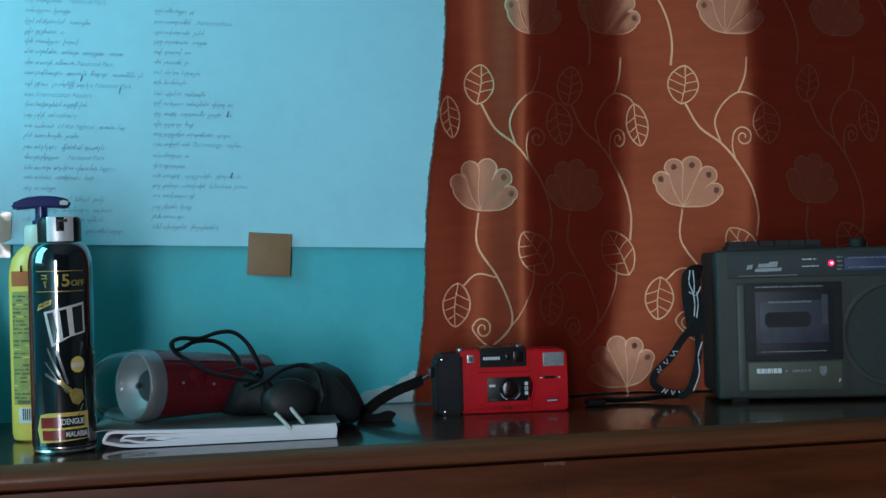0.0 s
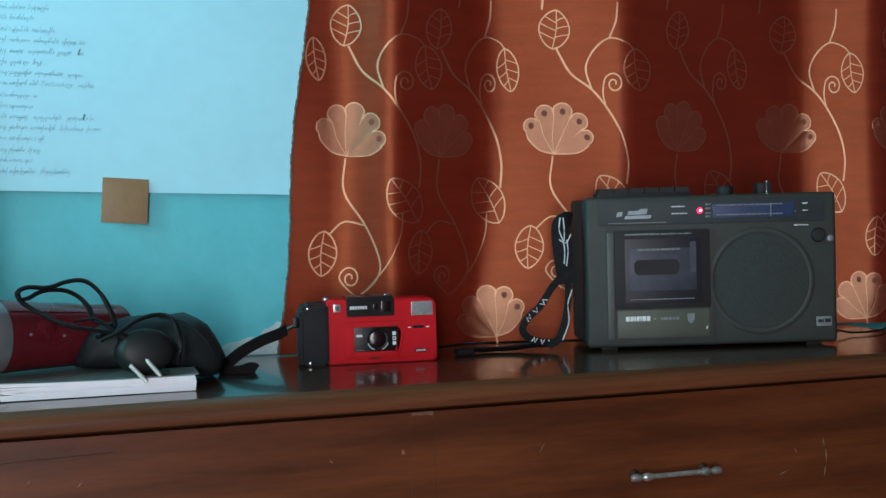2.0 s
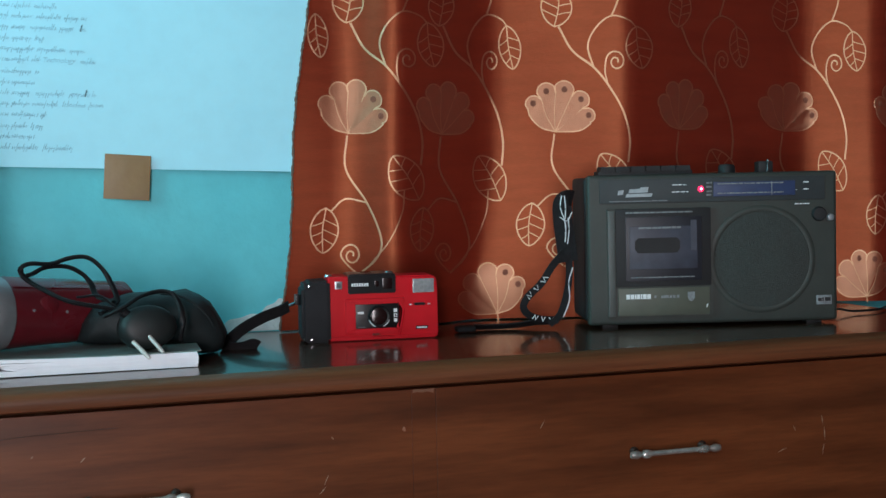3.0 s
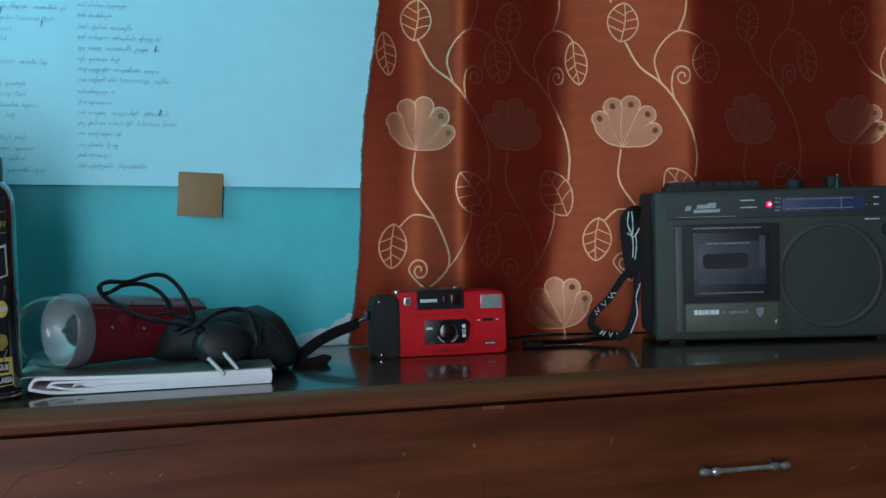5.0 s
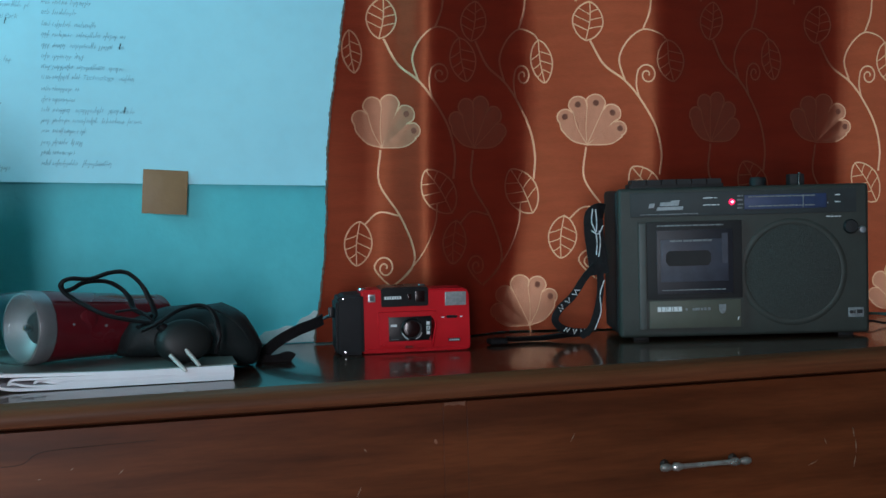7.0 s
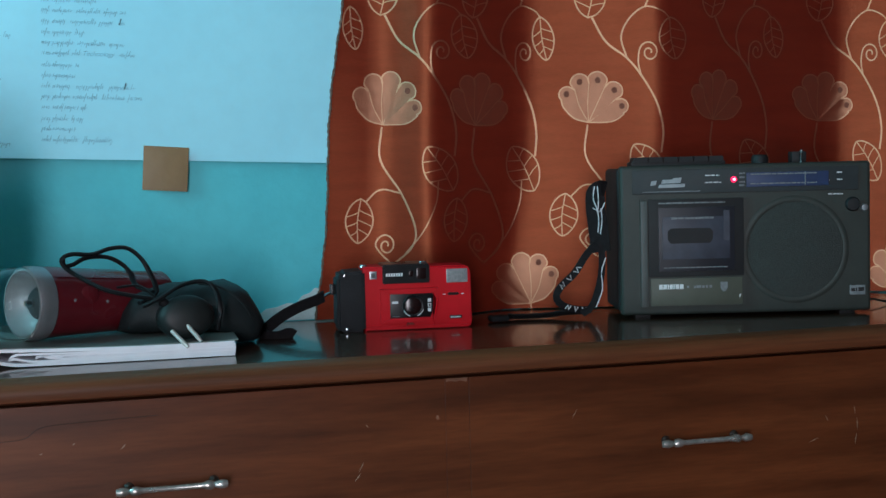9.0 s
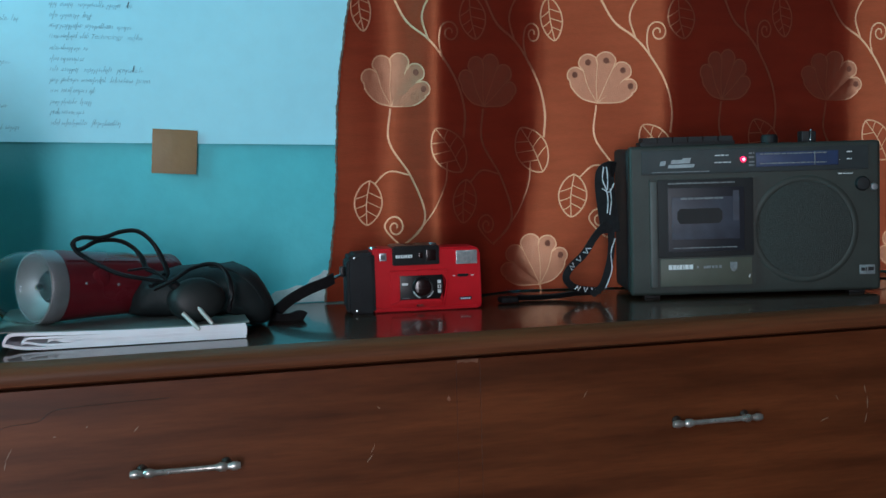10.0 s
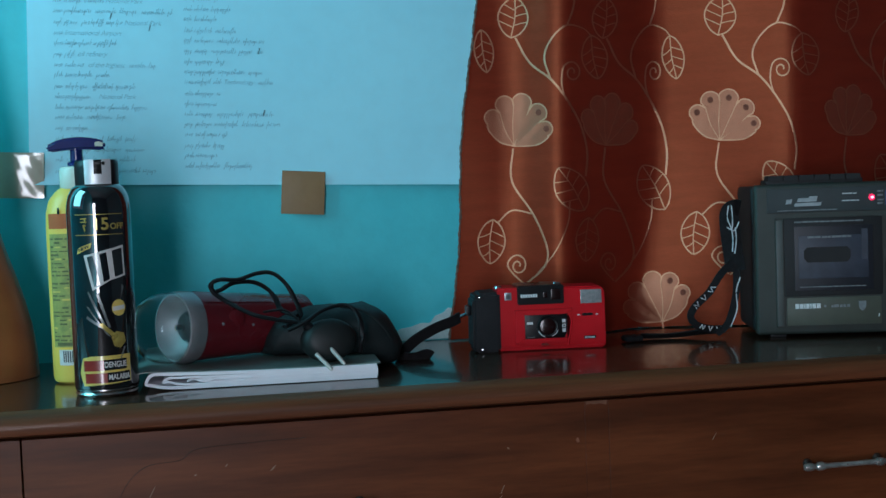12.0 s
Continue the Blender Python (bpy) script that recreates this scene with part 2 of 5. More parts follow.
def lathe(profile, n=48, m=None, bm=None, a0=0.0, a1=360.0, sx=1.0, sy=1.0):
    """A profile of (radius, height) turned round z."""
    own = bmesh.new()
    full = abs(a1 - a0) >= 360
    count = n if full else n + 1
    rings = []
    for r, z in profile:
        if r < 1e-6:
            rings.append([own.verts.new((0, 0, z))])
        else:
            rings.append([own.verts.new((sx * r * math.cos(radians(a0 + (a1 - a0) * i / n)), sy * r * math.sin(radians(a0 + (a1 - a0) * i / n)), z)) for i in range(count)])
    for p, q in zip(rings, rings[1:]):
        for i in range(n):
            j = (i + 1) % count
            if len(p) == 1 and len(q) > 1:
                own.faces.new((p[0], q[i], q[j]))
            elif len(q) == 1 and len(p) > 1:
                own.faces.new((p[i], q[0], p[j]))
            elif len(p) > 1:
                own.faces.new((p[i], q[i], q[j], p[j]))
    if m is not None:
        own.transform(m)
    return merge(bm, own)


def smooth_path(points, steps=8):
    pts = [Vector(p) for p in points]
    ext = [2 * pts[0] - pts[1]] + pts + [2 * pts[-1] - pts[-2]]
    out = []
    for i in range(1, len(ext) - 2):
        a, b, c, d = ext[i - 1 : i + 3]
        for s in range(steps):
            t = s / steps
            out.append(0.5 * ((2 * b) + (c - a) * t + (2 * a - 5 * b + 4 * c - d) * t * t + (3 * b - a - 3 * c + d) * t ** 3))
    return out + [pts[-1]]


def sweep(points, ring, bm=None, taper=None, up=(0, 0, 1)):
    """Draws a closed ring of (side, up) offsets along a path."""
    own = bmesh.new()
    rows = []
    n = len(points)
    for i, p in enumerate(points):
        d = (points[min(i + 1, n - 1)] - points[max(i - 1, 0)]).normalized()
        side = d.cross(Vector(up))
        side = side.normalized() if side.length > 1e-4 else Vector((1, 0, 0))
        top = side.cross(d)
        k = taper(i / (n - 1)) if taper else 1.0
        rows.append([own.verts.new(p + k * (a * side + b * top)) for a, b in ring])
    m = len(ring)
    for p, q in zip(rows, rows[1:]):
        for i in range(m):
            own.faces.new((p[i], p[(i + 1) % m], q[(i + 1) % m], q[i]))
    own.faces.new(rows[0][::-1])
    own.faces.new(rows[-1])
    return merge(bm, own)


def circle(r, n=10, sx=1.0, sy=1.0):
    return [(sx * r * math.cos(2 * math.pi * i / n), sy * r * math.sin(2 * math.pi * i / n)) for i in range(n)]


def rect_ring(w, h):
    return [(-w, -h), (w, -h), (w, h), (-w, h)]


def words(text, size, material, name, parent, m, label=""):
    """Flat lettering in the built-in font, in the plane of m, standing along its x."""
    cu = bpy.data.curves.new(name, "FONT")
    cu.body, cu.size, cu.align_x, cu.align_y, cu.extrude, cu.offset = text, size, "CENTER", "CENTER", 0.00015, size * 0.022
    tmp = bpy.data.objects.new("tmp", cu)
    scene.collection.objects.link(tmp)
    bpy.context.view_layer.update()
    me = bpy.data.meshes.new_from_object(tmp.evaluated_get(bpy.context.evaluated_depsgraph_get()))
    bpy.data.objects.remove(tmp)
    bm = bmesh.new()
    bm.from_mesh(me)
    bpy.data.meshes.remove(me)
    if callable(m):
        for k in range(-20, 21):
            bmesh.ops.bisect_plane(bm, geom=bm.verts[:] + bm.edges[:] + bm.faces[:], plane_co=(k * 0.0025, 0, 0), plane_no=(1, 0, 0))
        for v in bm.verts:
            v.co = m(v.co.x, v.co.y, v.co.z)
    else:
        bm.transform(m)
    return part(name, bm, material, parent, label, smooth=False, recalc=False)


# ---- room ----
def structure(name, bm, material, label, smooth=False):
    return tagged(obj(name, bm, material, smooth=smooth), label, "", "", "structure")


def wall_with_hole(axis, at, thick, u0, u1, h, hole):
    a0, a1, z0, z1 = hole
    bm = None
    for p0, p1, q0, q1 in ((u0, a0, 0, h), (a1, u1, 0, h), (a0, a1, z1, h), (a0, a1, 0, z0)):
        if p1 - p0 > 1e-4 and q1 - q0 > 1e-4:
            bm = box(at, at + thick, p0, p1, q0, q1, bm=bm) if axis == "x" else box(p0, p1, at, at + thick, q0, q1, bm=bm)
    return bm


# floor, ceiling, east and south walls are unseen, added to hold down bounce light
structure("floor", box(-1.2, 1.9, -3.1, 0.1, -0.1, 0.0), FLOOR, "dull grey-brown cement floor of the room")
structure("ceiling", box(-1.2, 1.9, -3.1, 0.1, 2.7, 2.8), CEIL, "plain grey ceiling out of view, darkened to cut bounce light")
structure("wall_north", box(-1.2, 1.9, 0.0, 0.1, 0.0, 2.7), WALL, "cyan painted plaster wall behind the dresser")
structure("wall_west", wall_with_hole("x", -1.2, 0.1, -3.1, 0.0, 2.7, (-0.95, -0.10, 1.05, 2.05)), WALL, "cyan painted side wall with a window opening")
structure("wall_east", box(1.8, 1.9, -3.1, 0.0, 0.0, 2.7), ROOM, "dark grey side wall out of view, darkened to cut bounce light")
structure("wall_south", wall_with_hole("y", -3.1, 0.1, -1.1, 1.8, 2.7, (-1.02, -0.54, 0.0, 2.05)), ROOM, "dark grey wall out of view with an open doorway")

# bare plaster where paint has flaked off, low on the wall
PEEL = [(0.000, 0.801), (0.006, 0.808), (0.014, 0.814), (0.026, 0.8155), (0.036, 0.819), (0.046, 0.8185), (0.052, 0.826), (0.061, 0.829),
        (0.066, 0.834), (0.078, 0.831), (0.094, 0.822), (0.105, 0.801)]
tagged(obj("flaked_plaster", prism(PEEL, -0.0018, 0.004, 0.0006), PLASTER), "white bare plaster patch where cyan paint flaked off", "plaster", "", "structure")


# ---- chart on the wall ----
chart = thing("wall_chart", pose(-0.355, -0.0015, 0.980, 0, 2.0, 0), "large pale blue paper chart with handwritten lists, taped to wall", "chart")


def chart_lift(x, z):
    return -0.0015 - 0.0055 * math.exp(-z / 0.012) * (0.35 + max(0.0, math.sin(x * 14 + 0.6))) - 0.0012 * math.sin(x * 9 + z * 5) ** 2


def chart_sheet():
    bm = bmesh.new()
    nx, nz, w, h = 48, 60, 0.62, 0.70
    for off in (0.0, 0.0006):
        grid = [[bm.verts.new((w * i / nx, chart_lift(w * i / nx, h * j / nz) + off, h * j / nz)) for j in range(nz + 1)] for i in range(nx + 1)]
        for i in range(nx):
            for j in range(nz):
                bm.faces.new((grid[i][j], grid[i + 1][j], grid[i + 1][j + 1], grid[i][j + 1]))
    return bm


part("sheet", chart_sheet(), PAPER, chart)


def pen_strokes(name, x, z, length, ink, rnd):
    """Handwriting that cannot be read, as small plain bars, letter by letter and word by word."""
    bm = bmesh.new()
    at = x
    while at < x + length:
        w = min(rnd.uniform(0.012, 0.028), x + length - at + 0.003)
        k = at
        while k < at + w:
            y = chart_lift(k, z) - 0.0007
            tall = rnd.choice((0.0026, 0.0028, 0.0030, 0.0032, 0.0036, 0.0058))
            drop = rnd.choice((0.0, 0.0, 0.0, 0.0, -0.0022))
            thick = rnd.uniform(0.00042, 0.00070)
            lean = 0.34
            rise = rnd.uniform(-0.0003, 0.0004)
            bm.faces.new([bm.verts.new((px + lean * pz, y, z + pz + rise)) for px, pz in ((k, drop), (k + thick, drop), (k + thick, tall), (k, tall))])
            step = rnd.uniform(0.0013, 0.0025)
            if rnd.random() < 0.8:
                base, top = rnd.choice(((0.0, 0.0014), (0.0002, 0.0026), (0.0024, 0.0004), (0.0012, 0.0014)))
                bm.faces.new([bm.verts.new((px + lean * pz, y - 0.0001, z + pz + rise)) for px, pz in ((k, base), (k + step, top), (k + step, top + 0.0005), (k, base + 0.0005))])
            k += step
        at += w + rnd.uniform(0.003, 0.0055)
    tagged(part(name, bm, ink, chart, smooth=False, recalc=False), kind="stuff")
    return x + length


def pen_word(text, x, z, ink):
    """A word of the list that can be read, in slanted lettering."""
    cu = bpy.data.curves.new("written_word", "FONT")
    cu.body, cu.size, cu.shear, cu.align_x, cu.space_character, cu.offset = text, 0.0070, 0.34, "LEFT", 0.94, -0.00009
    tmp = bpy.data.objects.new("tmp", cu)
    scene.collection.objects.link(tmp)
    bpy.context.view_layer.update()
    me = bpy.data.meshes.new_from_object(tmp.evaluated_get(bpy.context.evaluated_depsgraph_get()))
    bpy.data.objects.remove(tmp)
    bm = bmesh.new()
    bm.from_mesh(me)
    bpy.data.meshes.remove(me)
    wide = max(v.co.x for v in bm.verts)
    for v in bm.verts:
        px, pz = x + v.co.x, z + v.co.y
        v.co = (px, chart_lift(px, pz) - 0.0008, pz)
    tagged(part("written_word", bm, ink, chart, smooth=False, recalc=False), kind="stuff")
    return x + wide + 0.004


def handwriting():
    rnd = random.Random(4)
    left = (0.105, 0.055, 0.05, 0.083, 0.04, 0.063, 0.135, 0.15, 0.17, 0.12, 0.068, 0.078, 0.16, 0.076, 0.063, 0.108, 0.04, 0.133, 0.09, 0.03, 0.108, 0.12, 0.12, 0.14)
    right = (0.043, 0.13, 0.06, 0.066, 0.039, 0.035, 0.053, 0.036, 0.062, 0.11, 0.11, 0.044, 0.118, 0.13, 0.037, 0.031, 0.124, 0.15, 0.046, 0.043, 0.039, 0.089)
    # lines counted from the lowest: length before the words, the words, length after them
    read_left = {7: (0.026, "National Park", 0), 10: (0.016, "of the highest", 0.022), 11: (0.006, "oil refinery", 0), 13: (0, "International Airport", 0),
                 14: (0.052, "National Park", 0), 16: (0.034, "National Park", 0), 22: (0.026, "National Park", 0)}
    read_right = {8: (0.022, "Technology", 0.018), 20: (0.026, "National Park", 0)}
    for col, x0, z0, read in ((left, 0.0255, 0.0125, read_left), (right, 0.1527, 0.0173, read_right)):
        for i, length in enumerate(reversed(col)):
            z = z0 + 0.01060 * i + rnd.uniform(-0.0006, 0.0006)
            pen_strokes("list_number", x0, z, 0.0045, INK, rnd)
            at = x0 + 0.0105
            if i in read:
                before, text, after = read[i]
                if before:
                    at = pen_strokes("handwriting_line", at, z, before, INK, rnd) + 0.006
                at = pen_word(text, at, z, INK)
                if after:
                    pen_strokes("handwriting_line", at, z, after, INK, rnd)
            else:
                pen_strokes("handwriting_line", at, z, length * 0.60, INK, rnd)
    # heavy ticks at the end of a few lines
    for x, z in ((0.2315, 0.0705), (0.2270, 0.1340), (0.1180, 0.1550), (0.0800, 0.1660)):
        bm = bmesh.new()
        bm.faces.new([bm.verts.new((px, chart_lift(x, z) - 0.0010, pz)) for px, pz in ((x, z), (x + 0.0008, z), (x + 0.0026, z + 0.0062), (x + 0.0014, z + 0.0062))])
        part("pen_tick", bm, INKDARK, chart, smooth=False, recalc=False)


handwriting()


def tape_piece(name, m, w, h, curl, material, label, crumple=0.0):
    def dent(i, j):
        u, v = i / n, j / n
        return crumple * (math.sin(9 * u + 5 * v) * math.sin(11 * v - 3 * u + 1.0) + 0.45 * math.sin(23 * u - 17 * v + 0.6) + 0.5 * abs(math.sin(6 * u + 8 * v)))
    bm = bmesh.new()
    rnd = random.Random(int(w * 1e5))
    n = 32 if crumple else 14
    for off in (0.0, 0.0004):
        g = [[bm.verts.new((w * i / n + 0.00012 * math.sin(j * 1.9) * (i in (0, n)), off - curl * math.sin(math.pi * i / n) * math.sin(math.pi * j / n) ** 0.6 - dent(i, j), -h * j / n + 0.00015 * rnd.random() * (j in (0, n)))) for j in range(n + 1)] for i in range(n + 1)]
        for i in range(n):
            for j in range(n):
                bm.faces.new((g[i][j], g[i + 1][j], g[i + 1][j + 1], g[i][j + 1]))
    ob = obj(name, bm, material)
    ob.matrix_world = m
    return tagged(ob, label, "tape", "tape pieces")


tape_piece("tape_piece", pose(-0.1040, -0.0085, 0.9858, 0, 4.0, 0), 0.0445, 0.0445, 0.0004, TAPE, "square of brown packing tape holding the chart's lower edge")
tape_piece("tape_piece", pose(-0.3845, -0.0075, 1.0135, 0, 2.6, 0), 0.0455, 0.0455, 0.0013, TAPE2, "square of glossy brown packing tape, crumpled and shining", 0.00008)


# ---- curtain ----
FOLDS = ((0.0, -0.011), (0.06, -0.0140), (0.130, -0.0158), (0.148, -0.021), (0.168, -0.034), (0.184, -0.043), (0.192, -0.041), (0.290, -0.005), (0.306, -0.006), (0.424, -0.048),
         (0.440, -0.055), (0.450, -0.053), (0.675, -0.003), (0.692, -0.008), (0.745, -0.040), (0.757, -0.047), (0.768, -0.045), (0.88, -0.012), (0.96, -0.010), (1.05, -0.040), (1.07, -0.034), (1.16, -0.012))


def curtain_y(x, z):
    """Depth of the cloth, its fold edges rounded off."""
    return sum(fold_y(x + d, z) for d in (-0.009, -0.003, 0.003, 0.009)) / 4


def fold_y(x, z):
    x = x - 0.030 * (z - 0.98) * max(0.0, 1.0 - (x - 0.07) * 3)
    x = x + 0.022 * min(1.0, max(0.0, (0.96 - z) / 0.12)) * max(0.0, 1.0 - abs(x - 0.29) / 0.1)
    for (a, p), (b, q) in zip(FOLDS, FOLDS[1:]):
        if a <= x <= b:
            s = (x - a) / (b - a)
            y = p + (q - p) * s
            break
    else:
        y = -0.012
    return y - 0.0015 * math.sin(z * 17 + x * 31) - 0.004


def curtain_left(z):
    return 0.064 + 0.108 * (z - 0.80) + 0.003 * math.sin(z * 23)


def curtain_sheet():
    bm = bmesh.new()
    nx, nz = 300, 90
    layers = []
    for off in (0.0, 0.0012):
        g = []
        for i in range(nx + 1):
            col = []
            for j in range(nz + 1):
                z = 0.8015 + 1.25 * (j / nz) ** 1.4
                x0 = curtain_left(min(z, 1.4))
                x = x0 + (1.15 - x0) * i / nx
                col.append(bm.verts.new((x, curtain_y(x, z) + off, z)))
            g.append(col)
        layers.append(g)
        for i in range(nx):
            for j in range(nz):
                bm.faces.new((g[i][j], g[i + 1][j], g[i + 1][j + 1], g[i][j + 1]))
    return bm


curtain = thing("curtain", pose(0, 0, 0), "rust-orange curtain with cream embroidered vines, flowers and leaves", "curtain")
part("cloth", curtain_sheet(), CLOTH, curtain)


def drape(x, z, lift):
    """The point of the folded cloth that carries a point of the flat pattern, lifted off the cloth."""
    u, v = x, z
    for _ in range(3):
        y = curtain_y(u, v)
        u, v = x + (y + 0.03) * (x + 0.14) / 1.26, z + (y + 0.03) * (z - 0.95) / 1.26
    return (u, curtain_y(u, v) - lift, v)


def ribbon(points, width, lift, bm=None, taper=None, steps=6):
    """A flat stitched line that lies on the cloth; points in x and z."""
    own = bm or bmesh.new()
    pts = smooth_path([(x, 0, z) for x, z in points], steps)
    width, lift = width * 0.8, lift * 0.6
    prev = None
    n = len(pts)
    for i, p in enumerate(pts):
        d = (pts[min(i + 1, n - 1)] - pts[max(i - 1, 0)]).normalized()
        s = Vector((-d.z, 0, d.x)) * (width / 2) * (taper(i / (n - 1)) if taper else 1.0)
        a, b = p + s, p - s
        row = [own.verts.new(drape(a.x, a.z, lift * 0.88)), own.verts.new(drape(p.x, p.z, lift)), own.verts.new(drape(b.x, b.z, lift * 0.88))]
        if prev:
            own.faces.new((prev[0], prev[1], row[1], row[0]))
            own.faces.new((prev[1], prev[2], row[2], row[1]))
        prev = row
    return own


def patch(points, lift, bm=None):
    """A filled stitched area on the cloth, built out from its middle."""
    own = bm or bmesh.new()
    cx, cz = sum(p[0] for p in points) / len(points), sum(p[1] for p in points) / len(points)
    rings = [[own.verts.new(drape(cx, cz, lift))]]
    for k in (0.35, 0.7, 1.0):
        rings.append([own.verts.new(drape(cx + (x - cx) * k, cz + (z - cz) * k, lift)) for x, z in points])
    n = len(points)
    for i in range(n):
        j = (i + 1) % n
        own.faces.new((rings[0][0], rings[1][i], rings[1][j]))
        for p, q in zip(rings[1:], rings[2:]):
            own.faces.new((p[i], q[i], q[j], p[j]))
    return own


PX, PZ = 0.00065, 0.000575


def flower(x, z, sx=1.0, dots=(0, 1, 2, 3, 4)):
    """A bowl-shaped bloom of five rounded petals with stitched outlines and a dot near each tip."""
    def at(u, v):
        return (x + u * PX * sx, z - v * PZ)
    base = (-12, 46)
    tips = ((-50, -6, 15), (-27, -28, 17), (5, -31, 18), (34, -13, 17), (47, 16, 14))
    mids = [(-38, 38)]
    for (u, v, _), (p, q, _) in zip(tips, tips[1:]):
        mids.append(((u + p) / 2 * 0.93, (v + q) / 2 * 0.93 + 1.5))
    mids.append((30, 45))
    scallop = [base, mids[0], (-57, 18)]
    for i, (u, v, r) in enumerate(tips):
        ox, oy = u + 6, v - 22
        d = math.hypot(ox, oy)
        ox, oy = ox / d, oy / d
        arc = [(u + r * (ox * math.cos(a) - oy * math.sin(a)), v + r * (oy * math.cos(a) + ox * math.sin(a))) for a in (-1.35, -0.9, -0.45, 0.0, 0.45, 0.9, 1.35)]
        outline = [base, mids[i]] + ([(-57, 18)] if i == 0 else []) + arc + ([(52, 32)] if i == 4 else []) + [mids[i + 1]]
        part("petal", patch([at(*p) for p in outline], 0.0005 + 0.00008 * i), PETAL, curtain, recalc=False)
        scallop += arc + ([mids[i + 1]] if i < 4 else [(52, 32), mids[5], base])
        if i < 4:
            part("petal_seam", ribbon([at(*base), at((base[0] + mids[i + 1][0]) / 2 - 4 + 2 * i, (base[1] + mids[i + 1][1]) / 2), at(*mids[i + 1])], 0.0012, 0.0016, steps=4), THREAD, curtain, recalc=False)
        if i in dots:
            c = (u + ox * 2, v + oy * 2)
            part("petal_dot", patch([at(c[0] + 5.5 * math.cos(k * math.pi / 5), c[1] + 6 * math.sin(k * math.pi / 5)) for k in range(10)], 0.0014), DOT, curtain, recalc=False)
    part("petal_outline", ribbon([at(*p) for p in scallop], 0.0019, 0.0018, steps=4), THREAD, curtain, recalc=False)


def leaf(x, z, length, width, angle, sx=1.0):
    """An outlined leaf with a midrib and side veins; angle turns its tip from straight up."""
    a = radians(angle)

    def at(u, v):
        return (x + sx * (u * math.cos(a) + v * math.sin(a)), z + v * math.cos(a) - u * math.sin(a))
    def half(t):
        return math.sin(math.pi * min(max(t, 0.0), 1.0)) ** 0.62 * width * 0.53
    side = [(half(t), length * (t - 0.5)) for t in (0.0, 0.08, 0.22, 0.40, 0.58, 0.76, 0.90, 0.97, 1.0)]
    loop = side + [(-u, v) for u, v in side[-2:0:-1]]
    bm = ribbon([at(*p) for p in loop + loop[:1]], 0.0020, 0.0015, steps=4)
    ribbon([at(0, -length / 2), at(width * 0.07, 0), at(0, length / 2)], 0.0016, 0.0014, bm)
    for v0 in (-0.24, -0.02, 0.18):
        for s in (-1, 1):
            k = v0 + (0.05 if s > 0 else 0)
            reach = half(k + 0.62) * 0.96
            ribbon([at(width * 0.05, length * k), at(s * reach * 0.55, length * (k + 0.07)), at(s * reach, length * (k + 0.12))], 0.0014, 0.0014, bm, steps=3)
    part("leaf", bm, THREAD, curtain, recalc=False)


def swirl(x, z, r, start, sx=1.0):
    pts = []
    for k in range(17):
        a = math.pi * 0.5 + k * 0.62
        q = r * (1 - k / 19)
        pts.append((x - sx * q * math.cos(a - math.pi * 0.5), z + q * math.sin(a - math.pi * 0.5)))
    part("tendril", ribbon([start, ((start[0] + pts[0][0]) / 2 - 0.002 * sx, (start[1] + pts[0][1]) / 2)] + pts, 0.0022, 0.0015, steps=3), THREAD, curtain, recalc=False)


def spray(x, z, sx=1.0, low=True, dots=(0, 1, 2, 3, 4)):
    """One repeat of the pattern: flower, stem, vine, leaves and tendrils."""
    def at(u, v):
        return (x + u * PX * sx, z - v * PZ)
    flower(x, z, sx, dots)
    thin = lambda t: 1.0 - 0.35 * t
    part("vine", ribbon([at(-3, -150), at(22, -105), at(60, -75), at(88, -40), at(115, 10), at(126, 60), at(122, 105)], 0.0029, 0.0016), THREAD, curtain, recalc=False)
    part("vine", ribbon([at(60, -75), at(50, -115), at(66, -150), at(95, -172), at(126, -165), at(140, -152)], 0.0027, 0.0017, taper=thin), THREAD, curtain, recalc=False)
    part("vine", ribbon([at(95, -172), at(108, -205), at(112, -240)], 0.0025, 0.0015), THREAD, curtain, recalc=False)
    leaf(*at(-6, -186), 0.042, 0.034 * sx, 8)
    leaf(*at(146, -113), 0.046, 0.030 * sx, 172)
    swirl(*at(102, -86), 0.0125, at(86, -44), sx)
    if low:
        leaf(*at(94, 128), 0.053, 0.033, -35 * sx)
        part("stem", ribbon([at(-14, 50), at(-18, 110), at(20, 172), at(44, 235), at(36, 270), at(0, 300)], 0.0026, 0.0016), THREAD, curtain, recalc=False)
        part("vine", ribbon([at(18, 170), at(-20, 163), at(-48, 185)], 0.0022, 0.0015), THREAD, curtain, recalc=False)
        part("vine", ribbon([at(20, 285), at(60, 240), at(85, 190), at(90, 150)], 0.0018, 0.0013), THREAD, curtain, recalc=False)
        leaf(*at(-60, 218), 0.046, 0.031 * sx, 186)
        swirl(*at(-12, 264), 0.0125, at(-2, 298), sx)


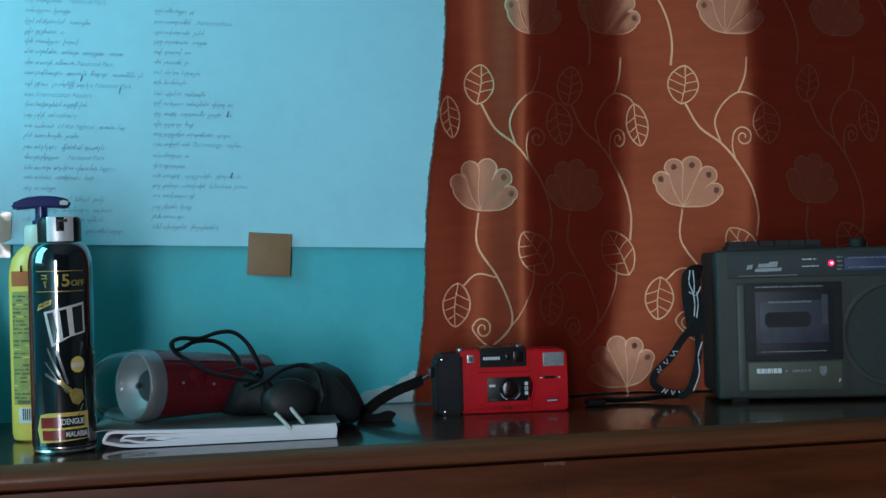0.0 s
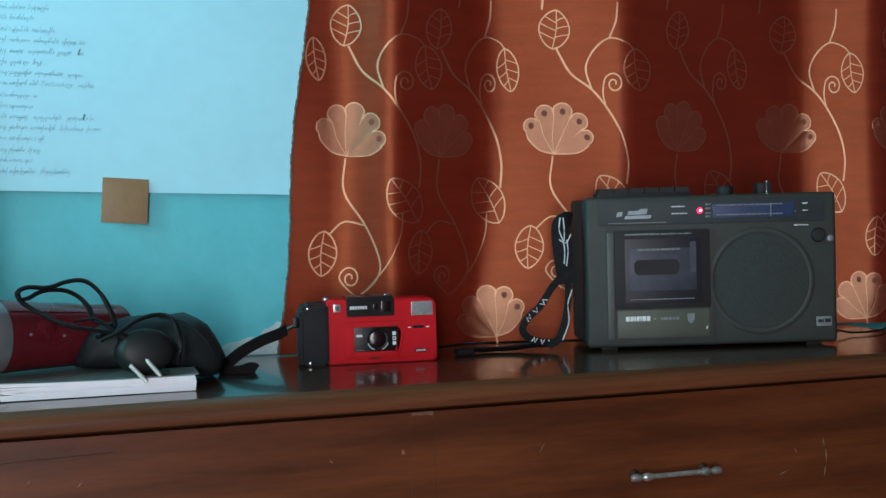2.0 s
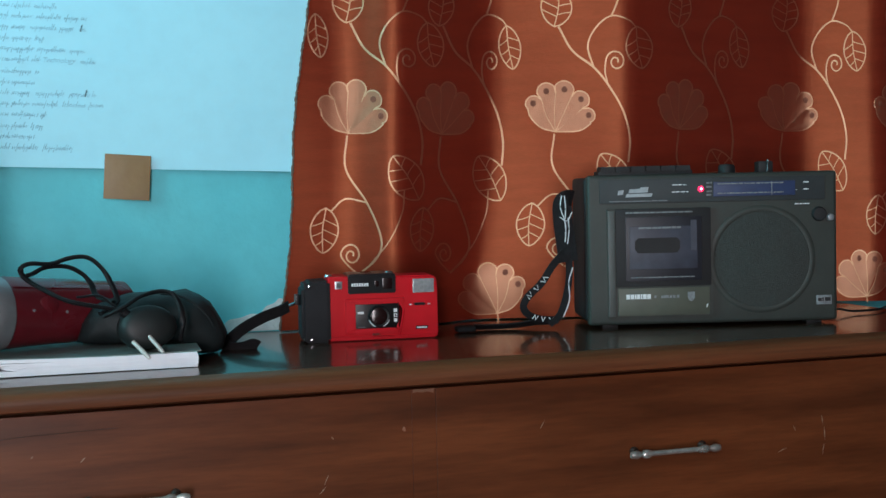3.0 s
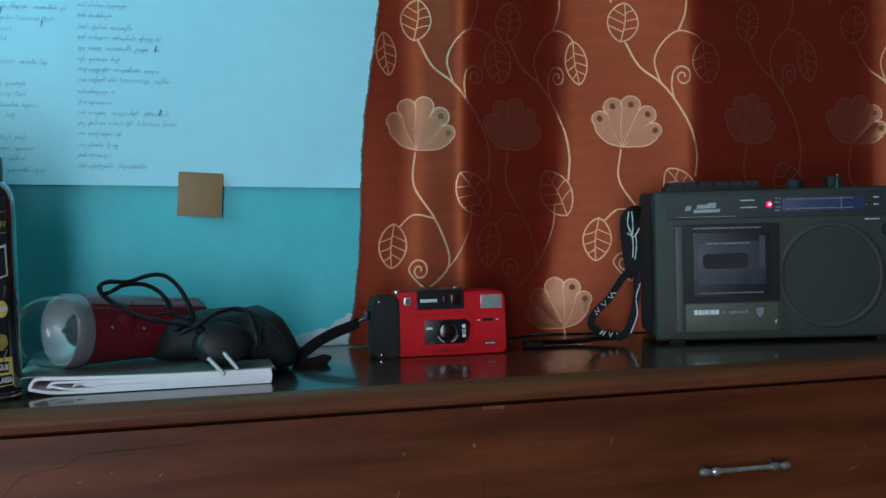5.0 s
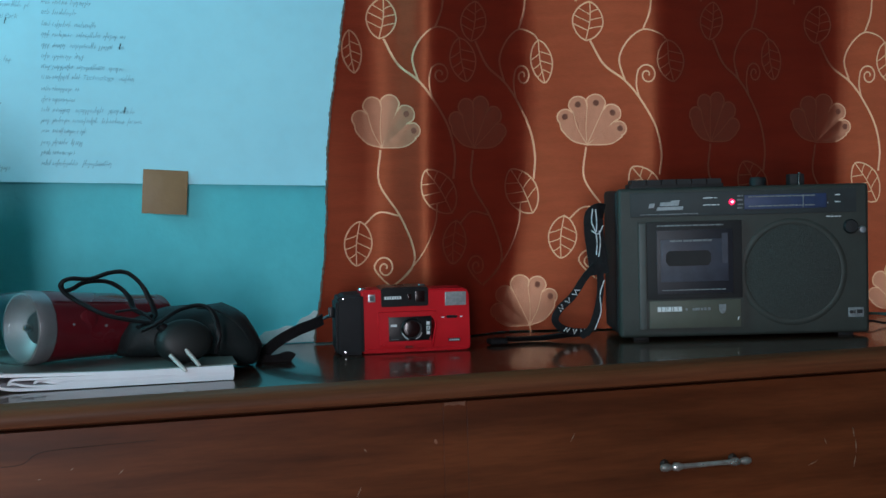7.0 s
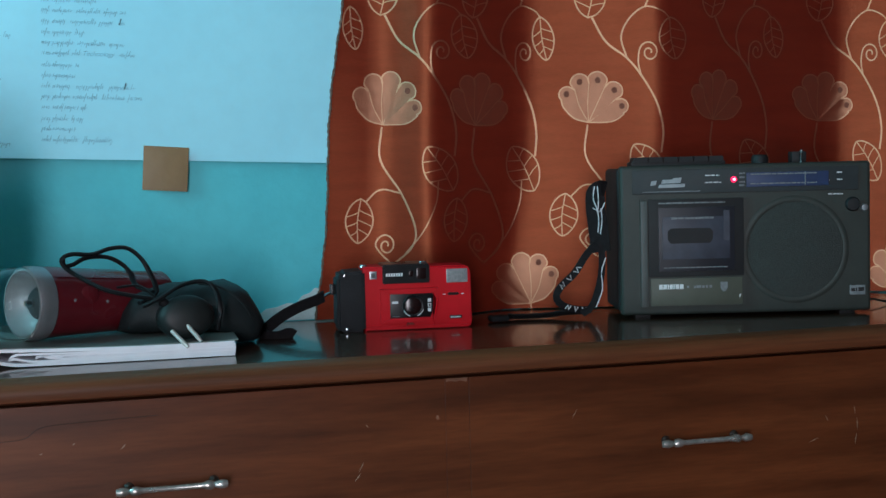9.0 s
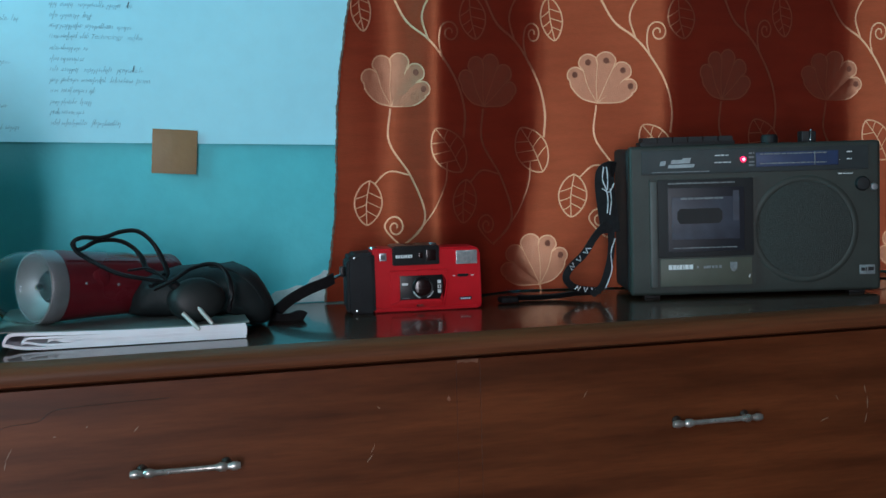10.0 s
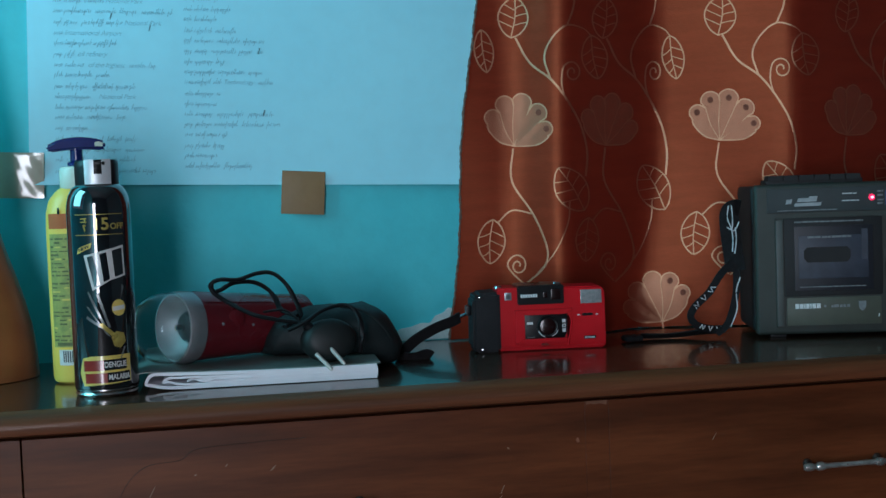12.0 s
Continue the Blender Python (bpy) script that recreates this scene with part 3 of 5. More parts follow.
for fx, fz, fs, dots in ((0.144, 1.029, 0.88, (3, 4)), (0.243, 1.027, 0.76, ()), (0.373, 1.0285, 0.98, (0, 1, 2, 3, 4)), (0.519, 1.030, 0.74, ()), (0.652, 1.027, 0.93, (3, 4)), (0.80, 1.027, 0.8, (0, 1, 2, 3, 4))):
    spray(fx, fz, fs, True, dots)
for fx, fz, fs in ((0.203, 1.217, 0.75), (0.288, 1.217, 0.85), (0.428, 1.219, 0.95), (0.555, 1.217, 0.8), (0.74, 1.217, 1.0)):
    spray(fx, fz, fs, False, (0, 4))
leaf(0.1085, 1.102, 0.044, 0.019, 174)
for fx, fz, fs, dots in ((0.288, 0.8355, -0.92, (0, 1)), (0.748, 0.832, -0.95, (0, 1, 2))):
    flower(fx, fz, fs, dots)
    part("stem", ribbon([(fx + 0.007, fz - 0.027), (fx + 0.008, fz - 0.034)], 0.0022, 0.0015), THREAD, curtain, recalc=False)


def curtain_hem():
    bm = bmesh.new()
    pts = [Vector((curtain_left(z) - 0.0006 + 0.0003 * math.sin(z * 900) + 0.0004 * math.sin(z * 143), curtain_y(curtain_left(z), z) - 0.0003, z)) for z in np.linspace(0.802, 1.4, 420)]
    return sweep(pts, circle(0.0012, 6), bm, taper=lambda t: 1 + 0.12 * math.sin(t * 950) + 0.25 * math.sin(t * 211), up=(0, 1, 0))


part("hem", curtain_hem(), HEM, curtain, "dark frayed overlock edge")


# ---- dresser ----
dresser = thing("dresser", pose(0, 0, 0), "brown varnished wooden dresser with two drawers below its top", "dresser")
YF = -0.300


def top_board():
    prof = [(-0.001, 0.800), (-0.286, 0.800), (-0.298, 0.7990), (-0.3045, 0.7965), (-0.3075, 0.7925), (-0.308, 0.788), (-0.3065, 0.7835), (-0.303, 0.7815), (-0.001, 0.7815)]
    bm = bmesh.new()
    a = [bm.verts.new((-0.56, y, z)) for y, z in prof]
    b = [bm.verts.new((0.72, y, z)) for y, z in prof]
    bm.faces.new(a)
    bm.faces.new(b[::-1])
    for i in range(len(a)):
        j = (i + 1) % len(a)
        f = bm.faces.new((a[i], b[i], b[j], a[j]))
        f.material_index = 0 if i in (0,) else 1
    return bm


ob = part("tabletop", top_board(), WOODTOP, dresser, "dark glossy top with a rounded worn front edge")
ob.data.materials.append(WOODLIP)
part("side_panel", box(-0.55, -0.53, YF + 0.002, -0.004, 0.0, 0.7815), WOODDARK, dresser, smooth=False)
part("side_panel", box(0.69, 0.71, YF + 0.002, -0.004, 0.0, 0.7815), WOODDARK, dresser, smooth=False)
part("back_panel", box(-0.53, 0.69, -0.014, -0.004, 0.05, 0.7815), WOODDARK, dresser, smooth=False)
part("rail", box(-0.529, 0.689, YF + 0.022, YF + 0.040, 0.762, 0.7815), WOODDARK, dresser, smooth=False)
part("rail", box(-0.529, 0.689, YF + 0.004, YF + 0.030, 0.580, 0.604), WOOD, dresser, smooth=False)
for sx0, sx1 in ((-0.550, -0.3315), (0.1252, 0.1458), (0.6005, 0.71)):
    part("stile", box(sx0, sx1, YF - 0.0008, YF + 0.02, 0.04, 0.7792, 0.0002), WOOD, dresser, smooth=False)


def drawer(x0, x1, z0, z1, cx, hx, rx, hz):
    face = part("drawer", box(x0, x1, YF - 0.001, YF + 0.018, z0, z1, 0.00025), WOOD, dresser, smooth=False)
    bm = None
    for grow, r in ((1.0, 0.00135), (0.82, 0.00125)):
        pts = []
        for k in range(97):
            a = 2 * math.pi * k / 96
            c, s = math.cos(a), math.sin(a)
            pts.append(Vector((cx + rx * grow * math.copysign(abs(c) ** 0.8, c), YF + 0.0002, 0.708 + 0.05 * grow * math.copysign(abs(s) ** 0.8, s) * (1 + 0.12 * math.cos(3 * a)))))
        bm = sweep(pts, circle(r, 6), bm, up=(0, 1, 0))
    part("moulding", bm, MOULD, face)
    h = part("handle", handle_bar(hx, hz), BRASS, face, "tarnished nickel bar handle")
    for px in (-0.033, 0.033):
        part("handle_post", lathe([(0, 0), (0.0042, 0), (0.0040, 0.0012), (0.0018, 0.003), (0.0016, 0.0150), (0, 0.0150)], 12, pose(hx + px, YF - 0.001, hz, 90, 0, 0)), WOODDARK, face, "dark post behind the bar")
    return h


def handle_bar(hx, hz):
    m = pose(hx - 0.043, YF - 0.016, hz, 0, 90, 0)
    prof = [(0, 0), (0.0026, 0.0004), (0.0034, 0.003), (0.0036, 0.006), (0.0026, 0.009), (0.0022, 0.0105), (0.0036, 0.0125), (0.0038, 0.016), (0.0028, 0.019), (0.0023, 0.021),
            (0.0021, 0.043), (0.0023, 0.065), (0.0028, 0.067), (0.0038, 0.070), (0.0036, 0.0735), (0.0022, 0.0755), (0.0026, 0.077), (0.0036, 0.080), (0.0034, 0.083), (0.0026, 0.0856), (0, 0.086)]
    return lathe(prof, 16, m)


drawer(-0.330, 0.125, 0.606, 0.7790, -0.092, -0.101, 0.146, 0.7100)
drawer(0.146, 0.600, 0.606, 0.7790, 0.378, 0.3580, 0.140, 0.7112)
for dx0, dx1 in ((-0.330, 0.125), (0.146, 0.600)):
    part("cupboard_door", box(dx0, dx1, YF - 0.001, YF + 0.018, 0.06, 0.578, 0.0016), WOOD, dresser, smooth=False)
part("tape_remnant", prism([(0.1262, 0.7790), (0.1263, 0.7762), (0.130, 0.7770), (0.1345, 0.7760), (0.1385, 0.7768), (0.1440, 0.7752), (0.1446, 0.7790)], YF - 0.0014, YF + 0.0004),
     mat("clear_tape_film", (0.26, 0.13, 0.085), (0.17, 0.075, 0.045), 0.3, scale=120, coat=0.4), dresser, "dull strip of old clear tape", smooth=False)
part("chip", prism([(0.1165, 0.7465), (0.1178, 0.7490), (0.1190, 0.7480), (0.1196, 0.7455), (0.118, 0.7445)], YF - 0.0014, YF + 0.0004), mat("bare_wood_chip", (0.34, 0.15, 0.09), (0.26, 0.10, 0.055), 0.7, scale=200), dresser, "pale chipped veneer", smooth=False)


def sliver(x, z, length, angle, width=0.0008):
    c, q = math.cos(radians(angle)), math.sin(radians(angle))
    pts = [(-length / 2, 0), (0, width / 2), (length / 2, 0), (0, -width / 2)]
    return prism([(x + u * c - v * q, z + u * q + v * c) for u, v in pts], YF - 0.0014, YF + 0.0002)


# pale scratches; slivers along the moulding ends are glints painted in
SCRATCH_GLINT = mat("pale_scratch_and_glint", (0.36, 0.24, 0.17), (0.24, 0.14, 0.09), 0.4, scale=300)
for sx0, sz0, sl, sa in ((-0.2330, 0.7300, 0.012, 62), (-0.2360, 0.7215, 0.008, 75), (-0.1985, 0.7415, 0.003, 10), (-0.1740, 0.7475, 0.003, 40), (-0.1370, 0.7425, 0.006, 45), (0.0520, 0.7100, 0.009, 64), (0.0490, 0.7020, 0.008, 50),
                         (0.2400, 0.7410, 0.008, 60), (0.5140, 0.7250, 0.008, 100), (0.5165, 0.7120, 0.012, 92), (0.5150, 0.6980, 0.010, 78), (0.4850, 0.7190, 0.006, 115), (0.4720, 0.7000, 0.010, 20), (0.0580, 0.7440, 0.004, 130)):
    part("scratch_glint", sliver(sx0, sz0, sl, sa), SCRATCH_GLINT, dresser, smooth=False)
part("veneer_crack", sweep(smooth_path([(-0.262, YF - 0.0010, 0.716), (-0.256, YF - 0.0010, 0.732), (-0.247, YF - 0.0010, 0.744), (-0.234, YF - 0.0010, 0.752), (-0.210, YF - 0.0010, 0.7545), (-0.196, YF - 0.0010, 0.7625), (-0.153, YF - 0.0010, 0.7645), (-0.110, YF - 0.0010, 0.7655)], 6), circle(0.00028, 6)), WOODDARK, dresser, "dark crack in the veneer")


# ---- cassette radio ----
def bars(parent, name, rows, material, y, rnd, h=0.0016):
    """Unreadable small print as plain bars; rows of (x0, x1, z)."""
    for x0, x1, z in rows:
        bm, k = None, x0
        while k < x1:
            w = rnd.uniform(0.0018, 0.006)
            bm = box(k, min(k + w, x1), y, y + 0.0006, z, z + h * rnd.uniform(0.8, 1.0), bm=bm)
            k += w + rnd.uniform(0.0004, 0.0012)
        tagged(part(name, bm, material, parent, smooth=False), kind="stuff")


def radio():
    W, D, H = 0.2505, 0.098, 0.150
    r = thing("cassette_radio", pose(0.3535, -0.1415, 0.8032, 0, 0, -15.0), "dark grey-green portable cassette radio with round speaker, lit red diode", "radio")
    rnd = random.Random(7)
    bm = box(0, W, 0.0, 0.016, 0.0, H, 0.004, 3)
    part("case", bm, RADIO, r)
    part("back_shell", box(-0.0020, W + 0.0010, 0.010, D, 0.003, H - 0.002, 0.005, 3), RADIODARK, r)
    for fx in (0.014, W - 0.030):
        part("foot", box(fx, fx + 0.016, 0.006, 0.022, -0.0032, 0.002, 0.001), RADIODARK, r)
        part("foot", box(fx, fx + 0.016, D - 0.022, D - 0.006, -0.0032, 0.002, 0.001), RADIODARK, r)
    # piano keys
    part("key_bed", box(0.013, 0.108, 0.010, 0.040, H - 0.002, H + 0.004, 0.001), RADIODARK, r)
    for k in range(6):
        x0 = 0.015 + k * 0.0152
        part("key", prism([(x0, H + 0.003), (x0 + 0.0147, H + 0.003), (x0 + 0.0145, H + 0.0085), (x0 + 0.0002, H + 0.0085)], 0.008, 0.034, 0.0007), RADIODARK, r)
    part("slide_knob", lathe([(0, 0), (0.0085, 0), (0.0085, 0.006), (0.007, 0.0085), (0, 0.009)], 24, pose(0.147, 0.028, H)), RADIODARK, r)
    part("slide_knob", box(0.177, 0.192, 0.018, 0.034, H - 0.001, H + 0.011, 0.0015), RADIODARK, r)
    part("antenna", lathe([(0, 0), (0.0013, 0), (0.0013, 0.011), (0.0016, 0.0115), (0.0016, 0.0135), (0, 0.0140)], 12, pose(0.1850, 0.014, H - 0.001, 2, 1, 0)), CHROME, r, "chrome antenna tip")
    # upper panel
    part("upper_panel", box(0.012, 0.238, -0.0012, 0.003, 0.1215, 0.1455, 0.0008), PANEL, r)
    part("dial_window", box(0.126, 0.208, -0.0022, 0.002, 0.1265, 0.1410, 0.0006), DIALBLUE, r, "blue tuning scale")
    bars(r, "dial_mark", ((0.130, 0.196, 0.1385), (0.130, 0.196, 0.1290)), PRINTDIM, -0.0027, rnd, 0.0014)
    part("dial_pointer", box(0.184, 0.1848, -0.0028, -0.0018, 0.127, 0.1405), PRINTDIM, r, smooth=False)
    bars(r, "print_mark", ((0.085, 0.099, 0.1385), (0.085, 0.101, 0.1315), (0.2165, 0.2215, 0.1385), (0.2165, 0.2215, 0.1315), (0.209, 0.2095, 0.131)), PRINT, -0.0017, rnd, 0.0012)
    bars(r, "print_line", ((0.022, 0.080, 0.1232),), PRINTDIM, -0.0017, rnd, 0.0011)
    mat_script = mat("silver_script_print", (0.40, 0.42, 0.44), (0.30, 0.32, 0.34), 0.5, scale=300)
    for x0, x1, z, h in ((0.0300, 0.0355, 0.1300, 0.0050), (0.0380, 0.0640, 0.1275, 0.0038), (0.0410, 0.0600, 0.1318, 0.0042), (0.052, 0.0605, 0.1350, 0.0025)):
        part("script_emblem", prism([(x0, z), (x1, z + 0.0004), (x1 + 0.001, z + h), (x0 + 0.0012, z + h * 0.9)], -0.0018, -0.0008), mat_script, r, smooth=False)
    part("diode", lathe([(0, 0.0024), (0.0016, 0.0022), (0.0028, 0.0012), (0.0031, 0.0), (0.0031, -0.002), (0, -0.002)], 20, pose(0.1135, -0.0014, 0.1345, 90, 0, 0)), LED, r, "glowing red diode")
    part("diode_core", lathe([(0, 0.0034), (0.0008, 0.0032), (0.0014, 0.0026), (0.0015, 0.0016), (0, 0.0016)], 16, pose(0.1135, -0.0014, 0.1345, 90, 0, 0)), LEDCORE, r, "bright heart of the diode")
    bars(r, "print_mark", ((0.119, 0.1245, 0.1395), (0.119, 0.1245, 0.1355), (0.119, 0.1245, 0.1310), (0.119, 0.1245, 0.1275)), PRINTDIM, -0.0017, rnd, 0.0018)
    # cassette deck
    deck = part("cassette_door", prism([(0.019, 0.0075), (0.1245, 0.0075), (0.1245, 0.1165), (0.019, 0.1165)], -0.0030, 0.004, 0.0008), RADIO, r)
    part("door_edge", box(0.0195, 0.0262, -0.0042, 0.0, 0.009, 0.1145, 0.0006), mat("paler_radio_plastic", (0.085, 0.092, 0.088), (0.065, 0.072, 0.068), 0.5, scale=60), deck, "paler door edge")
    part("frame", box(0.0272, 0.1225, -0.0040, 0.0, 0.0385, 0.1160, 0.001), RADIODARK, deck)
    part("window", box(0.0370, 0.1130, -0.0046, 0.0, 0.0440, 0.1080, 0.0006), DECKGLASS, deck, "smoked cassette window")
    part("cassette", box(0.0410, 0.1085, -0.0052, -0.0040, 0.0560, 0.0985, 0.0005), CASSETTE, deck, "grey cassette behind window")
    part("hub_slot", prism([(0.0460, 0.0760), (0.0490, 0.0720), (0.0880, 0.0720), (0.0910, 0.0760), (0.0910, 0.0835), (0.0880, 0.0870), (0.0490, 0.0870), (0.0460, 0.0835)], -0.0057, -0.0045), RADIODARK, deck, smooth=False)
    # pale strip painted in for the shine on the window's right side
    part("highlight_strip", box(0.1020, 0.1078, -0.0056, -0.0045, 0.0740, 0.1040), CASSETTE, deck, smooth=False)
    bars(deck, "print_line", ((0.0375, 0.1040, 0.1115),), PRINTDIM, -0.0046, rnd, 0.0016)
    bars(deck, "print_line", ((0.0500, 0.0920, 0.0960),), PRINTDIM, -0.0058, rnd, 0.0022)
    bars(deck, "print_line", ((0.0420, 0.1060, 0.0472),), PRINTDIM, -0.0052, rnd, 0.0011)
    part("name_panel", box(0.0290, 0.1205, -0.0040, 0.0, 0.0095, 0.0370, 0.0006), OLIVE, deck)
    for k in range(7):
        w = (0.0036, 0.0036, 0.0014, 0.0030, 0.0014, 0.0036, 0.0036)[k]
        x0 = 0.0370 + (0, 0.0042, 0.0085, 0.0106, 0.0143, 0.0164, 0.0207)[k]
        part("emblem_bar", box(x0, x0 + w, -0.0046, -0.0036, 0.0262, 0.0310), PRINT, deck, smooth=False)
    bars(deck, "model_print", ((0.0650, 0.0670, 0.0270), (0.0720, 0.0900, 0.0268)), PRINTDIM, -0.0045, rnd, 0.0028)
    part("shield_emblem", prism([(0.0985, 0.0325), (0.1055, 0.0325), (0.1055, 0.0270), (0.1040, 0.0240), (0.1020, 0.0228), (0.1000, 0.0240), (0.0985, 0.0270)], -0.0046, -0.0036), PRINTDIM, deck, smooth=False)
    part("mark", prism([(0.1170, 0.0165), (0.1180, 0.0165), (0.1188, 0.0200), (0.1176, 0.0195)], -0.0046, -0.0036), PRINT, deck, smooth=False)
    # loudspeaker
    sp = part("speaker_ring", lathe([(0.0480, 0.0), (0.0480, 0.0009), (0.0492, 0.0014), (0.0520, 0.0012), (0.0538, 0.0003), (0.0545, -0.002), (0.0480, -0.002)], 64, pose(0.1745, 0.0, 0.0630, 90, 0, 0)), RADIO, r)
    part("speaker_cone", lathe([(0, 0.0012), (0.046, 0.0010), (0.0482, 0.0004), (0.0482, -0.002), (0, -0.002)], 64, pose(0.1745, 0.0, 0.0630, 90, 0, 0)), MESH, sp, "black perforated speaker mesh")
    part("tuning_knob", lathe([(0, 0.0045), (0.0060, 0.0040), (0.0072, 0.0026), (0.0075, -0.002), (0, -0.002)], 28, pose(0.2320, 0.0, 0.1070, 90, 0, 0)), RADIODARK, r)
    part("tuning_knob", lathe([(0, 0.0036), (0.0030, 0.0032), (0.0038, 0.0020), (0.0038, -0.002), (0, -0.002)], 24, pose(0.2435, 0.0, 0.1035, 90, 0, 0)), SILVER, r)
    bars(r, "print_mark", ((0.2080, 0.2225, 0.1170),), PRINT, -0.0006, rnd, 0.0012)
    part("rating_label", box(0.2290, 0.2445, -0.0008, 0.002, 0.0160, 0.0255, 0.0003), PRINTDIM, r, "silver rating label")
    bars(r, "label_print", ((0.2305, 0.2360, 0.0195), (0.2375, 0.2430, 0.0195)), RADIODARK, -0.0013, rnd, 0.004)
    return r


radio()


# woven carrying strap of the radio, hanging beside it and lying on the dresser
def strap_run(points, half, bm=None, up=(0, 1, 0)):
    return sweep(smooth_path(points, 8), rect_ring(half, 0.0007), bm, up=up)


strap = thing("carrying_strap", pose(0, 0, 0), "black woven strap with white markings, draped beside the radio", "strap")
part("strap_upper", strap_run([(0.343, -0.128, 0.929), (0.337, -0.131, 0.930), (0.3315, -0.1315, 0.926), (0.3310, -0.1315, 0.912), (0.3335, -0.131, 0.892), (0.3365, -0.131, 0.868)], 0.0098, up=(0.2, 1, 0)), WEB, strap, "broad folded upper strap")
LOOP = [(0.331, -0.1325, 0.877), (0.3185, -0.134, 0.865), (0.306, -0.1345, 0.848), (0.2925, -0.132, 0.835), (0.2885, -0.129, 0.8245), (0.296, -0.126, 0.8155), (0.311, -0.122, 0.8105), (0.330, -0.119, 0.8085)]
part("strap_loop", strap_run(LOOP, 0.0036, up=(0.3, 1, 0.2)), WEB, strap)
part("strap_fall", strap_run([(0.337, -0.131, 0.876), (0.337, -0.131, 0.852), (0.334, -0.129, 0.832), (0.328, -0.126, 0.814), (0.318, -0.123, 0.8048)], 0.0034, up=(0.35, 1, 0)), WEB, strap)
part("strap_tail", strap_run([(0.325, -0.122, 0.8075), (0.305, -0.112, 0.8065), (0.285, -0.106, 0.8040), (0.262, -0.102, 0.8035), (0.245, -0.100, 0.8045)], 0.0050, up=(0.2, 0.6, 1)), WEB, strap)
part("strap_end", box(0.224, 0.243, -0.118, -0.102, 0.8008, 0.8070, 0.0028, 3), WEB, strap)
for pts in ([(0.3290, -0.1345, 0.934), (0.3275, -0.1345, 0.922), (0.3315, -0.1345, 0.911), (0.3330, -0.1345, 0.900), (0.3320, -0.1345, 0.888)], [(0.3400, -0.1345, 0.9175), (0.3345, -0.1345, 0.909), (0.3270, -0.1345, 0.9125)],
            [(0.3355, -0.1345, 0.912), (0.3365, -0.1345, 0.900), (0.3345, -0.1345, 0.886)], [(0.3320, -0.1345, 0.934), (0.3330, -0.1345, 0.922), (0.3325, -0.1345, 0.911)], [(0.3405, -0.1330, 0.862), (0.3355, -0.1335, 0.848), (0.3365, -0.1325, 0.830), (0.3305, -0.1300, 0.812)]):
    part("white_marking", sweep(smooth_path(pts, 5), circle(0.0006, 6)), PRINT, strap)
run = smooth_path(LOOP, 8)
for k0, k1 in ((13, 17), (18, 21), (22, 26), (42, 46), (47, 50), (51, 54)):
    zig = []
    for k in range(k0, k1):
        along = (run[k + 1] - run[k]).normalized()
        across = Vector((-along.z, 0, along.x)) * (0.0023 if k % 2 else -0.0023)
        zig.append(run[k] + across + Vector((0, -0.0022, 0.0004)))
    part("white_marking", sweep(zig, circle(0.00065, 6)), PRINT, strap)

# thin power lead behind the radio
lead = tagged(obj("power_lead", sweep(smooth_path([(0.61, -0.150, 0.8035), (0.635, -0.148, 0.807), (0.655, -0.145, 0.8035), (0.69, -0.14, 0.8032), (0.715, -0.12, 0.8032)], 8), circle(0.0012, 8)), CABLE), "thin black power lead lying beside the radio", "cable")


